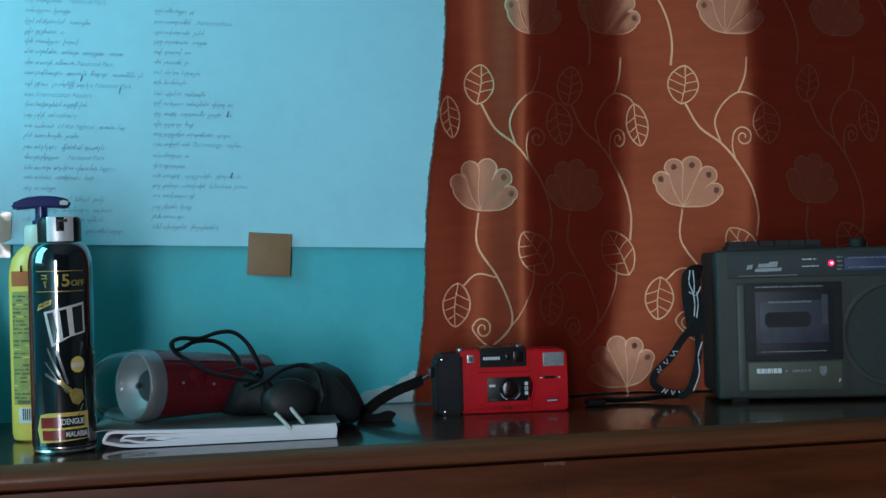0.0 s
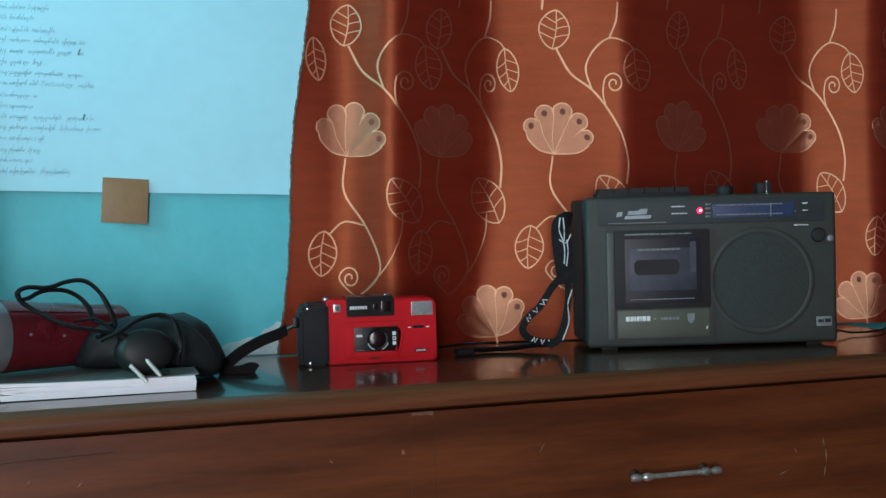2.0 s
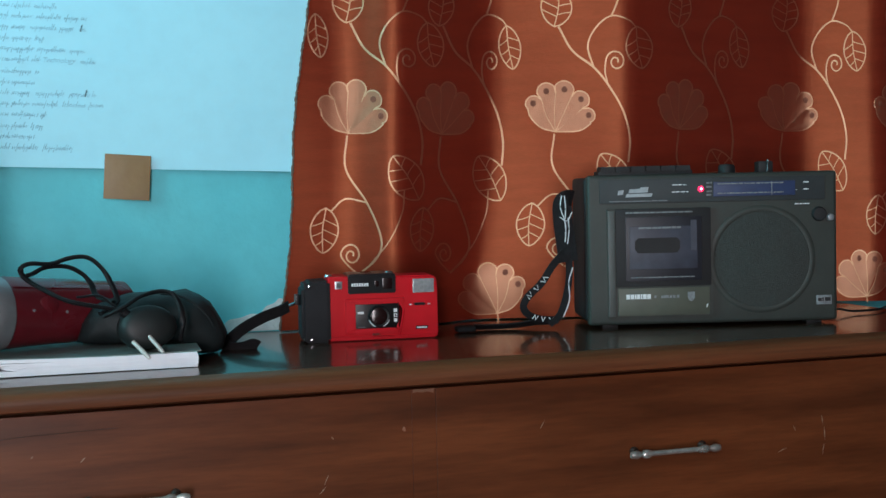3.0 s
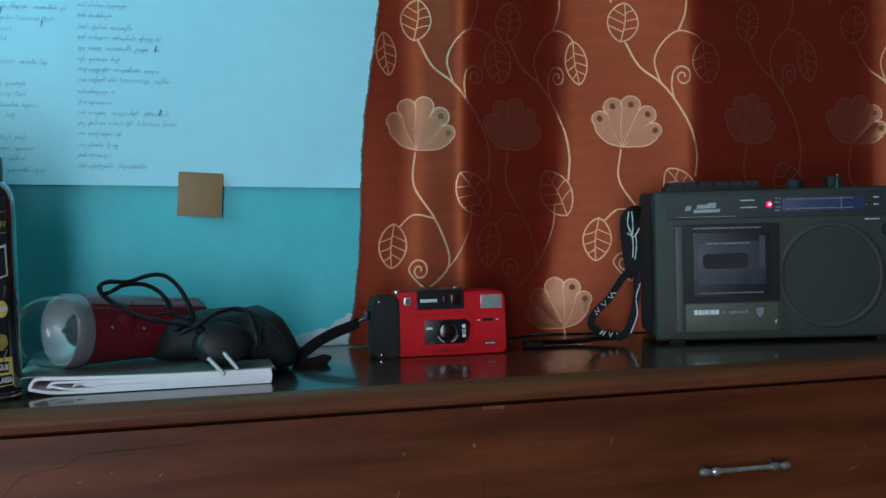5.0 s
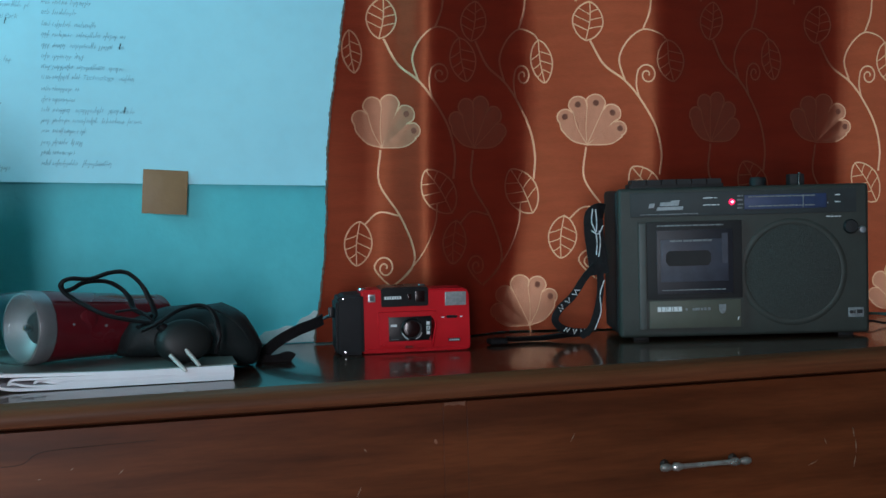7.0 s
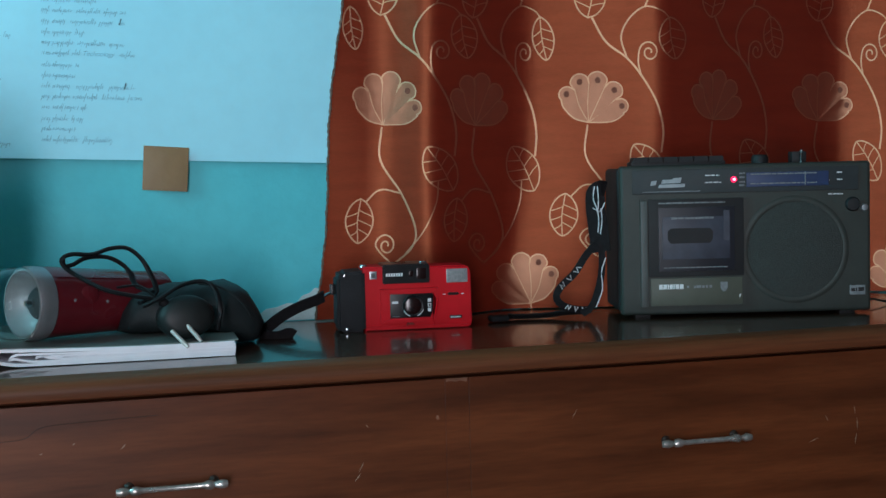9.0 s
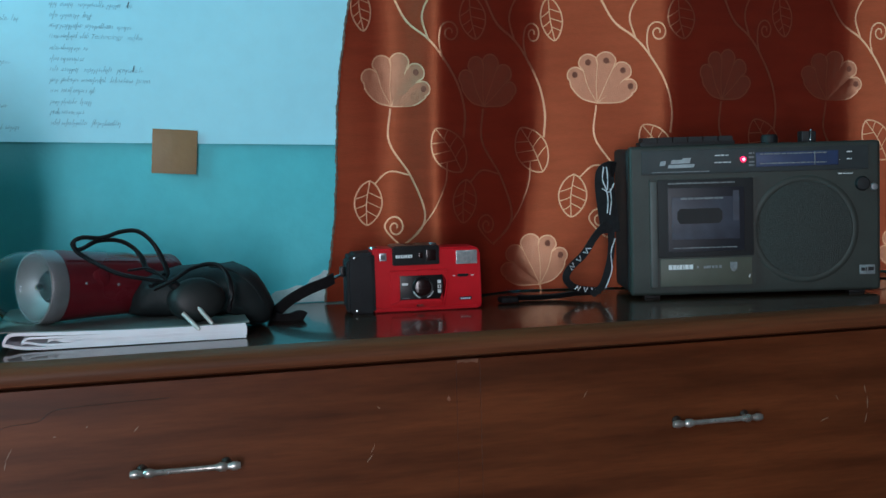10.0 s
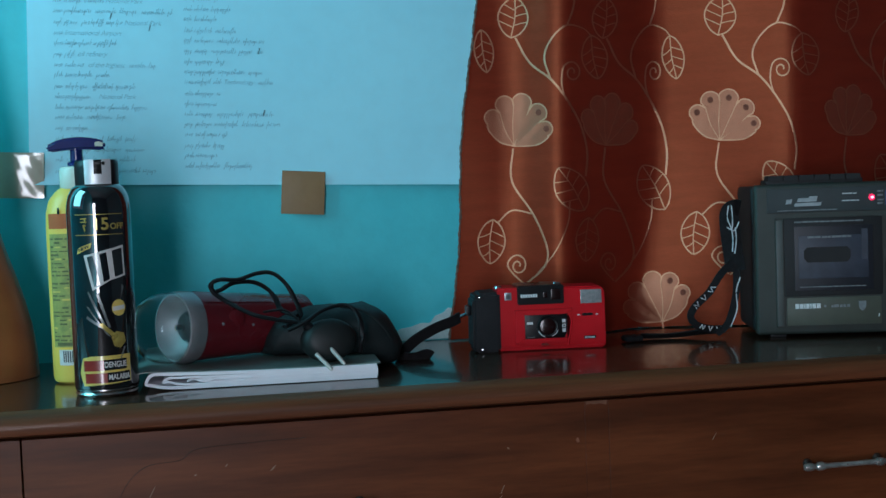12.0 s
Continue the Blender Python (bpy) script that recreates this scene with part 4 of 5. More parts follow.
# ---- film camera ----
def film_camera():
    c = thing("film_camera", pose(0.0642, -0.1210, 0.8003, 0, 0, -5.4), "red plastic compact film camera with black grip, standing upright", "camera")
    W, D, H = 0.1352, 0.040, 0.0620
    part("body", prism([(0.029, 0.0), (W - 0.002, 0.0), (W, 0.003), (W - 0.0006, H - 0.006), (W - 0.004, H - 0.0015), (0.029, H)], 0.0, D, 0.0014, seg=3), RED, c)
    part("grip", prism([(0.003, 0.003), (0.006, 0.0), (0.0305, 0.0), (0.0305, H - 0.003), (0.009, H - 0.004), (0.0035, H - 0.009)], -0.006, D, 0.0028, seg=4), GRIP, c, "textured black hand grip")
    part("strap_lug", box(-0.0022, 0.003, 0.006, 0.014, 0.036, 0.046, 0.0012), BLACK, c)
    part("viewfinder_bar", prism([(0.0480, 0.0450), (0.0940, 0.0450), (0.0940, H + 0.0008), (0.0925, H + 0.0018), (0.0495, H + 0.0018), (0.0480, H + 0.0008)], -0.0022, D - 0.002, 0.0009), BLACK, c)
    part("viewfinder", box(0.0735, 0.0775, -0.0028, 0.0, 0.0515, 0.0570, 0.0004), LENSGLASS, c)
    part("viewfinder", box(0.0810, 0.0905, -0.0028, 0.0, 0.0490, 0.0595, 0.0006), LENSGLASS, c)
    for k in range(7):
        part("emblem_bar", box(0.0512 + k * 0.0024, 0.0530 + k * 0.0024, -0.0028, -0.002, 0.0522, 0.0552), PRINT, c, smooth=False)
    part("badge", box(0.0355, 0.0425, -0.0010, 0.001, 0.0500, 0.0575, 0.0004), SILVER, c, "square silver badge")
    part("badge_mark", box(0.0370, 0.0410, -0.0015, 0.0, 0.0515, 0.0560), CANGREY, c, smooth=False)
    # raised lens surround
    def frame_piece(pts, y0):
        return prism(pts, y0, 0.002, 0.0009)
    bm = frame_piece([(0.0450, 0.0070), (0.0545, 0.0105), (0.0545, 0.0360), (0.0450, 0.0400)], -0.0034)
    merge(bm, frame_piece([(0.0450, 0.0400), (0.0545, 0.0350), (0.0955, 0.0350), (0.1020, 0.0400)], -0.0050))
    merge(bm, frame_piece([(0.0450, 0.0070), (0.0960, 0.0070), (0.0940, 0.0115), (0.0545, 0.0115)], -0.0050))
    merge(bm, frame_piece([(0.0935, 0.0115), (0.0960, 0.0070), (0.1020, 0.0400), (0.0955, 0.0350), (0.0985, 0.0300), (0.0985, 0.0210)], -0.0034))
    part("lens_surround", bm, RED, c)
    part("slanted_rib", sweep([Vector((0.0965, -0.0034, 0.0040)), Vector((0.1010, -0.0036, 0.0290))], circle(0.0009, 8)), RED, c)
    part("lens_recess", box(0.0540, 0.0990, -0.0012, 0.001, 0.0110, 0.0355, 0.0004), BLACK, c)
    part("lens_ring", lathe([(0.0085, 0.0), (0.0085, 0.0020), (0.0098, 0.0024), (0.0106, 0.0018), (0.0108, 0.0)], 48, pose(0.0772, -0.001, 0.0228, 90, 0, 0)), BLACK, c)
    part("ring_print", lathe([(0.0098, 0.0024), (0.0098, 0.0028), (0.0106, 0.0024), (0.0106, 0.0018)], 30, pose(0.0772, -0.001, 0.0228, 90, 0, 0), a0=200, a1=250), PRINT, c, smooth=False)
    part("ring_print", lathe([(0.0098, 0.0024), (0.0098, 0.0028), (0.0106, 0.0024), (0.0106, 0.0018)], 30, pose(0.0772, -0.001, 0.0228, 90, 0, 0), a0=290, a1=340), PRINT, c, smooth=False)
    part("lens", lathe([(0, 0.0012), (0.004, 0.0010), (0.0074, 0.0004), (0.0086, 0.0)], 40, pose(0.0772, -0.001, 0.0228, 90, 0, 0)), LENSGLASS, c, "dark coated lens")
    part("print_bar", box(0.0565, 0.0625, -0.0018, -0.0008, 0.0255, 0.0278), PRINT, c, smooth=False)
    part("print_bar", box(0.0570, 0.0640, -0.0018, -0.0008, 0.0126, 0.0132), PRINTDIM, c, smooth=False)
    for z0 in (0.0170, 0.0215, 0.0262):
        part("print_bar", box(0.0915, 0.0948, -0.0018, -0.0008, z0, z0 + 0.0034), PRINT, c, smooth=False)
    part("print_bar", box(0.0925, 0.0938, -0.0022, -0.0012, 0.0222, 0.0242), BLACK, c, smooth=False)
    fl = part("flash", box(0.1105, 0.1315, -0.0010, 0.002, 0.0440, 0.0575, 0.0007), FLASH, c, "grey ribbed flash window")
    for k in range(9):
        part("flash_rib", box(0.1118 + k * 0.0021, 0.1124 + k * 0.0021, -0.0014, 0.0, 0.0446, 0.0569), FLASH, fl, smooth=False)
    part("switch_slot", prism([(0.1125, 0.0318), (0.1215, 0.0318), (0.1230, 0.0332), (0.1215, 0.0345), (0.1125, 0.0345), (0.1110, 0.0332)], -0.0006, 0.001), BLACK, c, smooth=False)
    part("switch_mark", box(0.1068, 0.1095, -0.0006, 0.001, 0.0324, 0.0334), PRINT, c, smooth=False)
    part("switch_mark", box(0.1250, 0.1275, -0.0006, 0.001, 0.0324, 0.0334), PRINT, c, smooth=False)
    part("model_plate", box(0.1130, 0.1250, -0.0006, 0.001, 0.0090, 0.0120, 0.0003), BLACK, c, smooth=False)
    for k in range(5):
        part("plate_print", box(0.1142 + k * 0.0020, 0.1155 + k * 0.0020, -0.0010, 0.0, 0.0097, 0.0112), PRINT, c, smooth=False)
    part("base_ridge", prism([(0.0300, 0.0008), (W - 0.004, 0.0008), (W - 0.004, 0.0034), (0.0300, 0.0044)], -0.0028, 0.002, 0.0007), RED, c)
    part("catch", prism([(0.0700, 0.0050), (0.0780, 0.0050), (0.0760, 0.0070), (0.0720, 0.0070)], -0.0056, 0.0), CANRED, c, smooth=False)
    part("shutter_button", lathe([(0, 0.0026), (0.0030, 0.0024), (0.0038, 0.0014), (0.0040, 0.0), (0, 0.0)], 20, pose(0.0315, 0.016, H - 0.001)), CHROME, c)
    part("shutter_button", lathe([(0, 0.0022), (0.0034, 0.0020), (0.0044, 0.0010), (0.0046, 0.0), (0, 0.0)], 20, pose(0.0905, 0.018, H + 0.001)), CHROME, c)
    part("grip_screw", lathe([(0, 0.0012), (0.0012, 0.0010), (0.0014, 0.0)], 14, pose(0.0125, -0.0060, 0.0035, 90, 0, 0)), CHROME, c)
    part("grip_screw", lathe([(0, 0.0012), (0.0010, 0.0010), (0.0012, 0.0)], 14, pose(0.0110, -0.0060, 0.0545, 90, 0, 0)), CHROME, c)
    return c


film_camera()
ws = thing("wrist_strap", pose(0.0015, -0.0085, 0), "black wrist strap with silver clip, tied to the red camera", "strap")
part("clip", sweep([Vector((0.0625, -0.1035, 0.8385)), Vector((0.0540, -0.1068, 0.8355))], circle(0.0014, 8, 1.6)), CHROME, ws, "silver strap clip")
part("cord", sweep([Vector((0.0660, -0.1000, 0.8460)), Vector((0.0655, -0.1030, 0.8410)), Vector((0.0625, -0.1035, 0.8385))], circle(0.0008, 6)), CABLE, ws)
part("band", strap_run([(0.0550, -0.1064, 0.8355), (0.0460, -0.1100, 0.8320), (0.0290, -0.1150, 0.8270), (0.0110, -0.1200, 0.8190), (-0.0010, -0.1240, 0.8110), (-0.0075, -0.1260, 0.8055), (-0.0030, -0.1290, 0.8022), (0.0070, -0.1320, 0.8020), (0.0160, -0.1330, 0.8045), (0.0210, -0.1330, 0.8020)], 0.0060, up=(0, 1, 0.5)), WEB, ws)


# ---- spray can ----
def spray_can():
    cx, cy, R = -0.2700, -0.2240, 0.0252
    c = thing("spray_can", pose(cx, cy, 0.8002) @ Matrix.Diagonal((1.05, 1.05, 1.035, 1)), "black insect spray can with white and yellow print, silver base", "spray can")
    face = radians(-90 + 2.5)

    def wrap(r):
        return lambda x, z, d=0.0: Vector(((r + d) * math.cos(face + x / R), (r + d) * math.sin(face + x / R), z))

    def curved(outline, material, name, lift, label="", parent=c):
        """A printed shape bent round the can; outline in x round the can and z."""
        bm = bmesh.new()
        bm.faces.new([bm.verts.new((x, 0, z)) for x, z in outline])
        for k in range(-14, 15):
            bmesh.ops.bisect_plane(bm, geom=bm.verts[:] + bm.edges[:] + bm.faces[:], plane_co=(k * 0.002, 0, 0), plane_no=(1, 0, 0))
        bmesh.ops.triangulate(bm, faces=bm.faces)
        w = wrap(R + lift)
        for v in bm.verts:
            v.co = w(v.co.x, v.co.z)
        return part(name, bm, material, parent, label, smooth=True, recalc=False)

    part("base_rim", lathe([(0, 0.0015), (0.0200, 0.0010), (0.0215, 0.0), (0.0235, 0.0003), (0.0246, 0.0022), (0.0238, 0.0036), (0.0246, 0.0052), (0.0244, 0.0065), (0.0200, 0.0066)], 64), TIN, c, "bare tin base rim")
    part("body", lathe([(0.0200, 0.0060), (R - 0.0004, 0.0062), (R, 0.0072), (R, 0.1500), (R - 0.0004, 0.1550), (R - 0.0018, 0.1615), (R - 0.0045, 0.1670), (R - 0.0085, 0.1705), (0.0120, 0.1718), (0, 0.1720)], 72), CANBLACK, c)
    cap = part("cap", lathe([(0.0150, 0.1700), (0.0170, 0.1702), (0.0172, 0.1850), (0.0168, 0.1885), (0.0156, 0.1900), (0.0138, 0.1895), (0.0133, 0.1840), (0, 0.1840)], 48), BLACK, c, "black actuator cap with silver front")
    for a0, a1 in ((-122, -97), (-77, -52)):
        part("cap_front", lathe([(0.0158, 0.1702), (0.0178, 0.1705), (0.0179, 0.1890), (0.0175, 0.1903), (0.0158, 0.1903)], 10, a0=a0 + 5, a1=a1 + 5), CAPSILVER, cap)
    part("cap_front", lathe([(0.0158, 0.1702), (0.0176, 0.1705), (0.0176, 0.1785), (0.0158, 0.1786)], 8, a0=-92, a1=-72), CAPSILVER, cap)
    part("nozzle", lathe([(0, 0.004), (0.0013, 0.0038), (0.0022, 0.002), (0.0024, -0.004), (0, -0.004)], 16, pose(0.0012, -0.0140, 0.1815, 90, 0, 5)), BLACK, cap)
    part("cap_bridge", box(-0.0055, 0.0080, -0.0170, -0.0140, 0.1855, 0.1885, 0.0008), BLACK, cap)
    for z in (0.1462, 0.1300):
        curved([(-0.0190, z), (0.0200, z), (0.0200, z + 0.0006), (-0.0190, z + 0.0006)], CANGOLD, "print_line", 0.0002)
    w = wrap(R + 0.0003)
    words("15", 0.0135, CANGOLD, "price_print", c, lambda x, y, z: w(x + 0.0020, y + 0.1384, z), "gold price print")
    words("OFF", 0.0066, CANGOLD, "price_print", c, lambda x, y, z: w(x + 0.0150, y + 0.1366, z), "gold price print")
    for z in (0.1428, 0.1402):
        curved([(-0.0138, z), (-0.0085, z), (-0.0085, z + 0.0010), (-0.0138, z + 0.0010)], CANGOLD, "currency_sign", 0.0003)
    curved([(-0.0120, 0.1380), (-0.0108, 0.1388), (-0.0096, 0.1335), (-0.0104, 0.1330)], CANGOLD, "currency_sign", 0.0003)
    curved([(-0.0110, 0.1428), (-0.0092, 0.1428), (-0.0096, 0.1382), (-0.0120, 0.1382), (-0.0120, 0.1374), (-0.0090, 0.1374)], CANGOLD, "currency_sign", 0.00035)
    curved([(-0.0185, 0.1150), (-0.0065, 0.1200), (-0.0055, 0.1242), (-0.0172, 0.1200)], CANYELLOW, "badge", 0.0002)
    t = radians(20)
    words("NEW", 0.0042, CANBLACK, "badge_print", c, lambda x, y, z: w(x * math.cos(t) - y * math.sin(t) - 0.0120, x * math.sin(t) + y * math.cos(t) + 0.1198, z + 0.0001))
    # tilted white panel with black blocks standing for the emblem
    curved([(-0.0125, 0.1140), (0.0195, 0.1215), (0.0205, 0.0970), (0.0080, 0.0940), (-0.0065, 0.0860)], CANWHITE, "emblem_panel", 0.0002, "tilted white emblem panel")
    for pts in ([(-0.0098, 0.1128), (-0.0050, 0.1140), (-0.0005, 0.0908), (-0.0048, 0.0890)], [(0.0000, 0.1150), (0.0052, 0.1162), (0.0072, 0.0946), (0.0024, 0.0928)],
                [(0.0095, 0.1172), (0.0180, 0.1192), (0.0186, 0.0980), (0.0112, 0.0962)]):
        curved(pts, CANBLACK, "emblem_block", 0.0004)
    # streaks, round seal and gold figure
    for pts in ([(-0.0110, 0.0850), (-0.0095, 0.0856), (0.0030, 0.0560), (0.0005, 0.0570)], [(-0.0125, 0.0740), (-0.0105, 0.0730), (0.0060, 0.0480), (0.0030, 0.0500)], [(-0.0040, 0.0830), (-0.0020, 0.0835), (0.0060, 0.0560), (0.0040, 0.0560)],
                [(0.0165, 0.0900), (0.0185, 0.0880), (0.0125, 0.0700), (0.0150, 0.0790)], [(-0.0130, 0.0640), (-0.0120, 0.0660), (0.0020, 0.0560), (0.0010, 0.0540)], [(0.0120, 0.0300), (0.0135, 0.0305), (0.0175, 0.0400), (0.0160, 0.0400)]):
        curved(pts, CANGREY, "streak", 0.0002)
    curved([(0.0132 + 0.0058 * math.cos(k * math.pi / 10), 0.0715 + 0.0066 * math.sin(k * math.pi / 10)) for k in range(20)], CANYELLOW, "seal", 0.0003)
    curved([(0.0082, 0.0690), (0.0182, 0.0700), (0.0182, 0.0735), (0.0082, 0.0725)], CANWHITE, "seal_band", 0.00045)
    curved([(0.0060, 0.0480), (0.0100, 0.0530), (0.0165, 0.0510), (0.0180, 0.0440), (0.0130, 0.0390), (0.0080, 0.0410)], CANGOLD, "gold_figure", 0.0003)
    curved([(-0.0030, 0.0590), (0.0000, 0.0600), (0.0110, 0.0490), (0.0090, 0.0460)], CANGOLD, "gold_figure", 0.00035)
    # warning label
    lab = curved([(-0.0215, 0.0200), (-0.0180, 0.0320), (-0.0100, 0.0335), (0.0215, 0.0338), (0.0218, 0.0120), (-0.0180, 0.0095)], CANYELLOW, "warning_label", 0.0002, "yellow warning label")
    curved([(-0.0172, 0.0215), (-0.0172, 0.0298), (-0.0005, 0.0304), (-0.0005, 0.0218)], CANRED, "red_block", 0.0004, parent=lab)
    curved([(-0.0160, 0.0118), (-0.0162, 0.0196), (0.0018, 0.0200), (0.0018, 0.0120)], CANRED, "red_block", 0.0004, parent=lab)
    curved([(-0.0005, 0.0218), (-0.0005, 0.0304), (0.0178, 0.0306), (0.0178, 0.0222)], CANBLACK, "dark_block", 0.0004, parent=lab)
    curved([(0.0018, 0.0120), (0.0018, 0.0200), (0.0205, 0.0204), (0.0205, 0.0124)], CANBLACK, "dark_block", 0.0004, parent=lab)
    words("DENGUE", 0.0064, CANWHITE, "warning_print", lab, lambda x, y, z: w(x * 0.70 + 0.0085, y + 0.0262, z + 0.0004))
    words("MALARIA", 0.0062, CANWHITE, "warning_print", lab, lambda x, y, z: w(x * 0.68 + 0.0112, y + 0.0162, z + 0.0004))
    return c


spray_can()


# ---- pump bottle ----
def pump_bottle():
    b = thing("pump_bottle", pose(-0.2940, -0.1420, 0.8002, 0, 0, 6) @ Matrix.Diagonal((0.97, 0.97, 0.925, 1)), "yellow plastic bottle with navy blue pump and printed label", "bottle")
    prof = [(0, 0.002), (0.0255, 0.0), (0.0290, 0.0020), (0.0305, 0.0070), (0.0306, 0.150), (0.0300, 0.165), (0.0270, 0.1770), (0.0210, 0.1850), (0.0150, 0.1900)]
    part("body", lathe(prof, 56, sx=1.0, sy=0.72), YELLOW, b)
    part("neck", lathe([(0.0150, 0.1880), (0.0162, 0.1900), (0.0162, 0.2060), (0.0145, 0.2090), (0.0080, 0.2100), (0, 0.2100)], 40), NECK, b, "milky white screw collar")
    pump = part("pump", lathe([(0.0085, 0.2090), (0.0085, 0.2130), (0.0058, 0.2150), (0.0056, 0.2300), (0, 0.2300)], 28), BLUE, b, "navy blue pump")
    head = [(-0.0268, 0.2255), (-0.0235, 0.2235), (-0.0060, 0.2255), (0.0100, 0.2255), (0.0235, 0.2245), (0.0262, 0.2260), (0.0262, 0.2330), (0.0160, 0.2365), (0.0020, 0.2378), (-0.0140, 0.2362), (-0.0268, 0.2300)]
    part("pump_head", prism(head, -0.0075, 0.0075, 0.0022, seg=3), BLUE, pump)
    part("spout_tip", prism([(0.0165, 0.2285), (0.0235, 0.2280), (0.0240, 0.2315), (0.0200, 0.2330), (0.0165, 0.2318)], -0.0081, -0.0070), NECK, pump, smooth=False)

    def sticker(u0, u1, z0, z1, material, name, lift):
        bm = bmesh.new()
        cols = []
        for k in range(13):
            a = radians(-90) + (u0 + (u1 - u0) * k / 12) / 0.027
            cols.append([bm.verts.new(((0.0306 + lift) * math.cos(a), (0.0306 * 0.72 + lift) * math.sin(a), z)) for z in (z0, z1)])
        for p, q in zip(cols, cols[1:]):
            bm.faces.new((p[0], q[0], q[1], p[1]))
        return part(name, bm, material, b, recalc=False)
    sticker(-0.0300, 0.0300, 0.036, 0.1450, LABEL, "label", 0.0003)
    sticker(-0.0300, 0.0300, 0.1500, 0.1645, ORANGE, "orange_band", 0.0003)
    rnd = random.Random(11)
    for k in range(26):
        z = 0.042 + k * 0.0039
        u = -0.0285
        while u < 0.026:
            l = rnd.uniform(0.002, 0.010)
            if rnd.random() < 0.7:
                sticker(u, min(u + l, 0.028), z, z + rnd.uniform(0.0010, 0.0020), LABELDARK if rnd.random() < 0.85 else CANYELLOW, "label_print", 0.0006)
            u += l + rnd.uniform(0.0008, 0.002)
    sticker(-0.0240, 0.0010, 0.0185, 0.0335, CANWHITE, "barcode_panel", 0.0003)
    for k in range(9):
        sticker(-0.0195 + k * 0.0020, -0.0185 + k * 0.0020, 0.0215, 0.0325, PANEL, "barcode_bar", 0.0006)
    sticker(-0.0250, -0.0060, 0.0300 + 0.0075, 0.0300 + 0.0105, LABELDARK, "label_print", 0.0006)
    sticker(-0.0185, -0.0165, 0.1640, 0.1700, CANBLACK, "print_mark", 0.0005)
    return b


pump_bottle()


# ---- brown bag at the far end ----
def bag():
    bm = bmesh.new()
    rings = []
    for k in range(15):
        t = k / 14
        # unseen upper bulk is added height and girth that keeps window light off the wall
        z = 0.8008 + 0.34 * t
        w = 0.100 * (1 - t) ** 0.38 + 0.014
        d = 0.055 * (1 - t) ** 0.38 + 0.008
        right = -0.3440 - 0.041 * t - 0.010 * math.sin(math.pi * t) + 0.004 * math.sin(t * 11)
        ring = []
        for i in range(28):
            a = 2 * math.pi * i / 28
            wob = 1 + 0.05 * math.sin(3 * a + t * 6)
            ring.append(bm.verts.new((right - w + w * math.cos(a) * wob, -0.100 + d * math.sin(a) * wob, z)))
        rings.append(ring)
    for p, q in zip(rings, rings[1:]):
        for i in range(28):
            bm.faces.new((p[i], p[(i + 1) % 28], q[(i + 1) % 28], q[i]))
    bm.faces.new(rings[0][::-1])
    bm.faces.new(rings[-1])
    return tagged(obj("leather_bag", bm, BAG), "glossy brown leather bag slumped against the wall", "bag")


bag()


# ---- notebook ----
def notebook():
    n = thing("notebook", pose(-0.0415, -0.2390, 0.8005, 0, 0, -1.2), "thin white-paged notebook folded open, lying under the torch", "notebook")
    depth = 0.155

    def leafsheet(left, z_low, z_high, bulge, thick, material, name, label="", right=0.0, front=0.0):
        pts = [(right, z_low), (right * 0.5 + left * 0.35, z_low + 0.0002), (left * 0.72, z_low + 0.0003), (left * 0.90, z_low + 0.0008), (left * 0.975, z_low + 0.0035),
               (left, (z_low + z_high) / 2 + bulge * 0.2), (left * 0.975, z_high + bulge), (left * 0.90, z_high + bulge * 1.1), (left * 0.72, z_high + bulge * 0.6), (left * 0.35, z_high), (right, z_high)]
        path = smooth_path([(x, 0, z) for x, z in pts], 5)
        bm = bmesh.new()
        rows = []
        for i, p in enumerate(path):
            d = (path[min(i + 1, len(path) - 1)] - path[max(i - 1, 0)]).normalized()
            s = Vector((d.z, 0, -d.x)) * thick / 2
            rows.append([bm.verts.new(p + s + Vector((0, front, 0))), bm.verts.new(p + s + Vector((0, depth, 0))), bm.verts.new(p - s + Vector((0, depth, 0))), bm.verts.new(p - s + Vector((0, front, 0)))])
        for p, q in zip(rows, rows[1:]):
            for i in range(4):
                bm.faces.new((p[i], q[i], q[(i + 1) % 4], p[(i + 1) % 4]))
        bm.faces.new(rows[0])
        bm.faces.new(rows[-1][::-1])
        part(name, bm, material, n, label)

    leafsheet(-0.196, 0.0014, 0.0110, 0.0026, 0.0026, PAGE, "page", right=-0.0004)
    leafsheet(-0.182, 0.0036, 0.0090, 0.0012, 0.0018, PAGE, "page", right=0.0003)
    leafsheet(-0.162, 0.0050, 0.0078, 0.0002, 0.0014, PAGE, "page", right=0.0, front=0.0006)
    leafsheet(-0.150, 0.0060, 0.0070, 0.0000, 0.0010, PAGE, "page", right=0.0006)
    top = smooth_path([(-0.208, 0, 0.0135), (-0.195, 0, 0.0158), (-0.17, 0, 0.0150), (-0.10, 0, 0.0128), (-0.02, 0, 0.0126), (0.003, 0, 0.0130)], 6)
    bm = bmesh.new()
    rows = [[bm.verts.new(p + Vector((0, 0.003, 0.0004))), bm.verts.new(p + Vector((0, depth + 0.004, 0.0004))), bm.verts.new(p + Vector((0, depth + 0.004, -0.0004))), bm.verts.new(p + Vector((0, 0.003, -0.0004)))] for p in top]
    for p, q in zip(rows, rows[1:]):
        for i in range(4):
            bm.faces.new((p[i], q[i], q[(i + 1) % 4], p[(i + 1) % 4]))
    bm.faces.new(rows[0])
    bm.faces.new(rows[-1][::-1])
    part("cover", bm, COVER, n, "dark grey cover")
    return n


notebook()


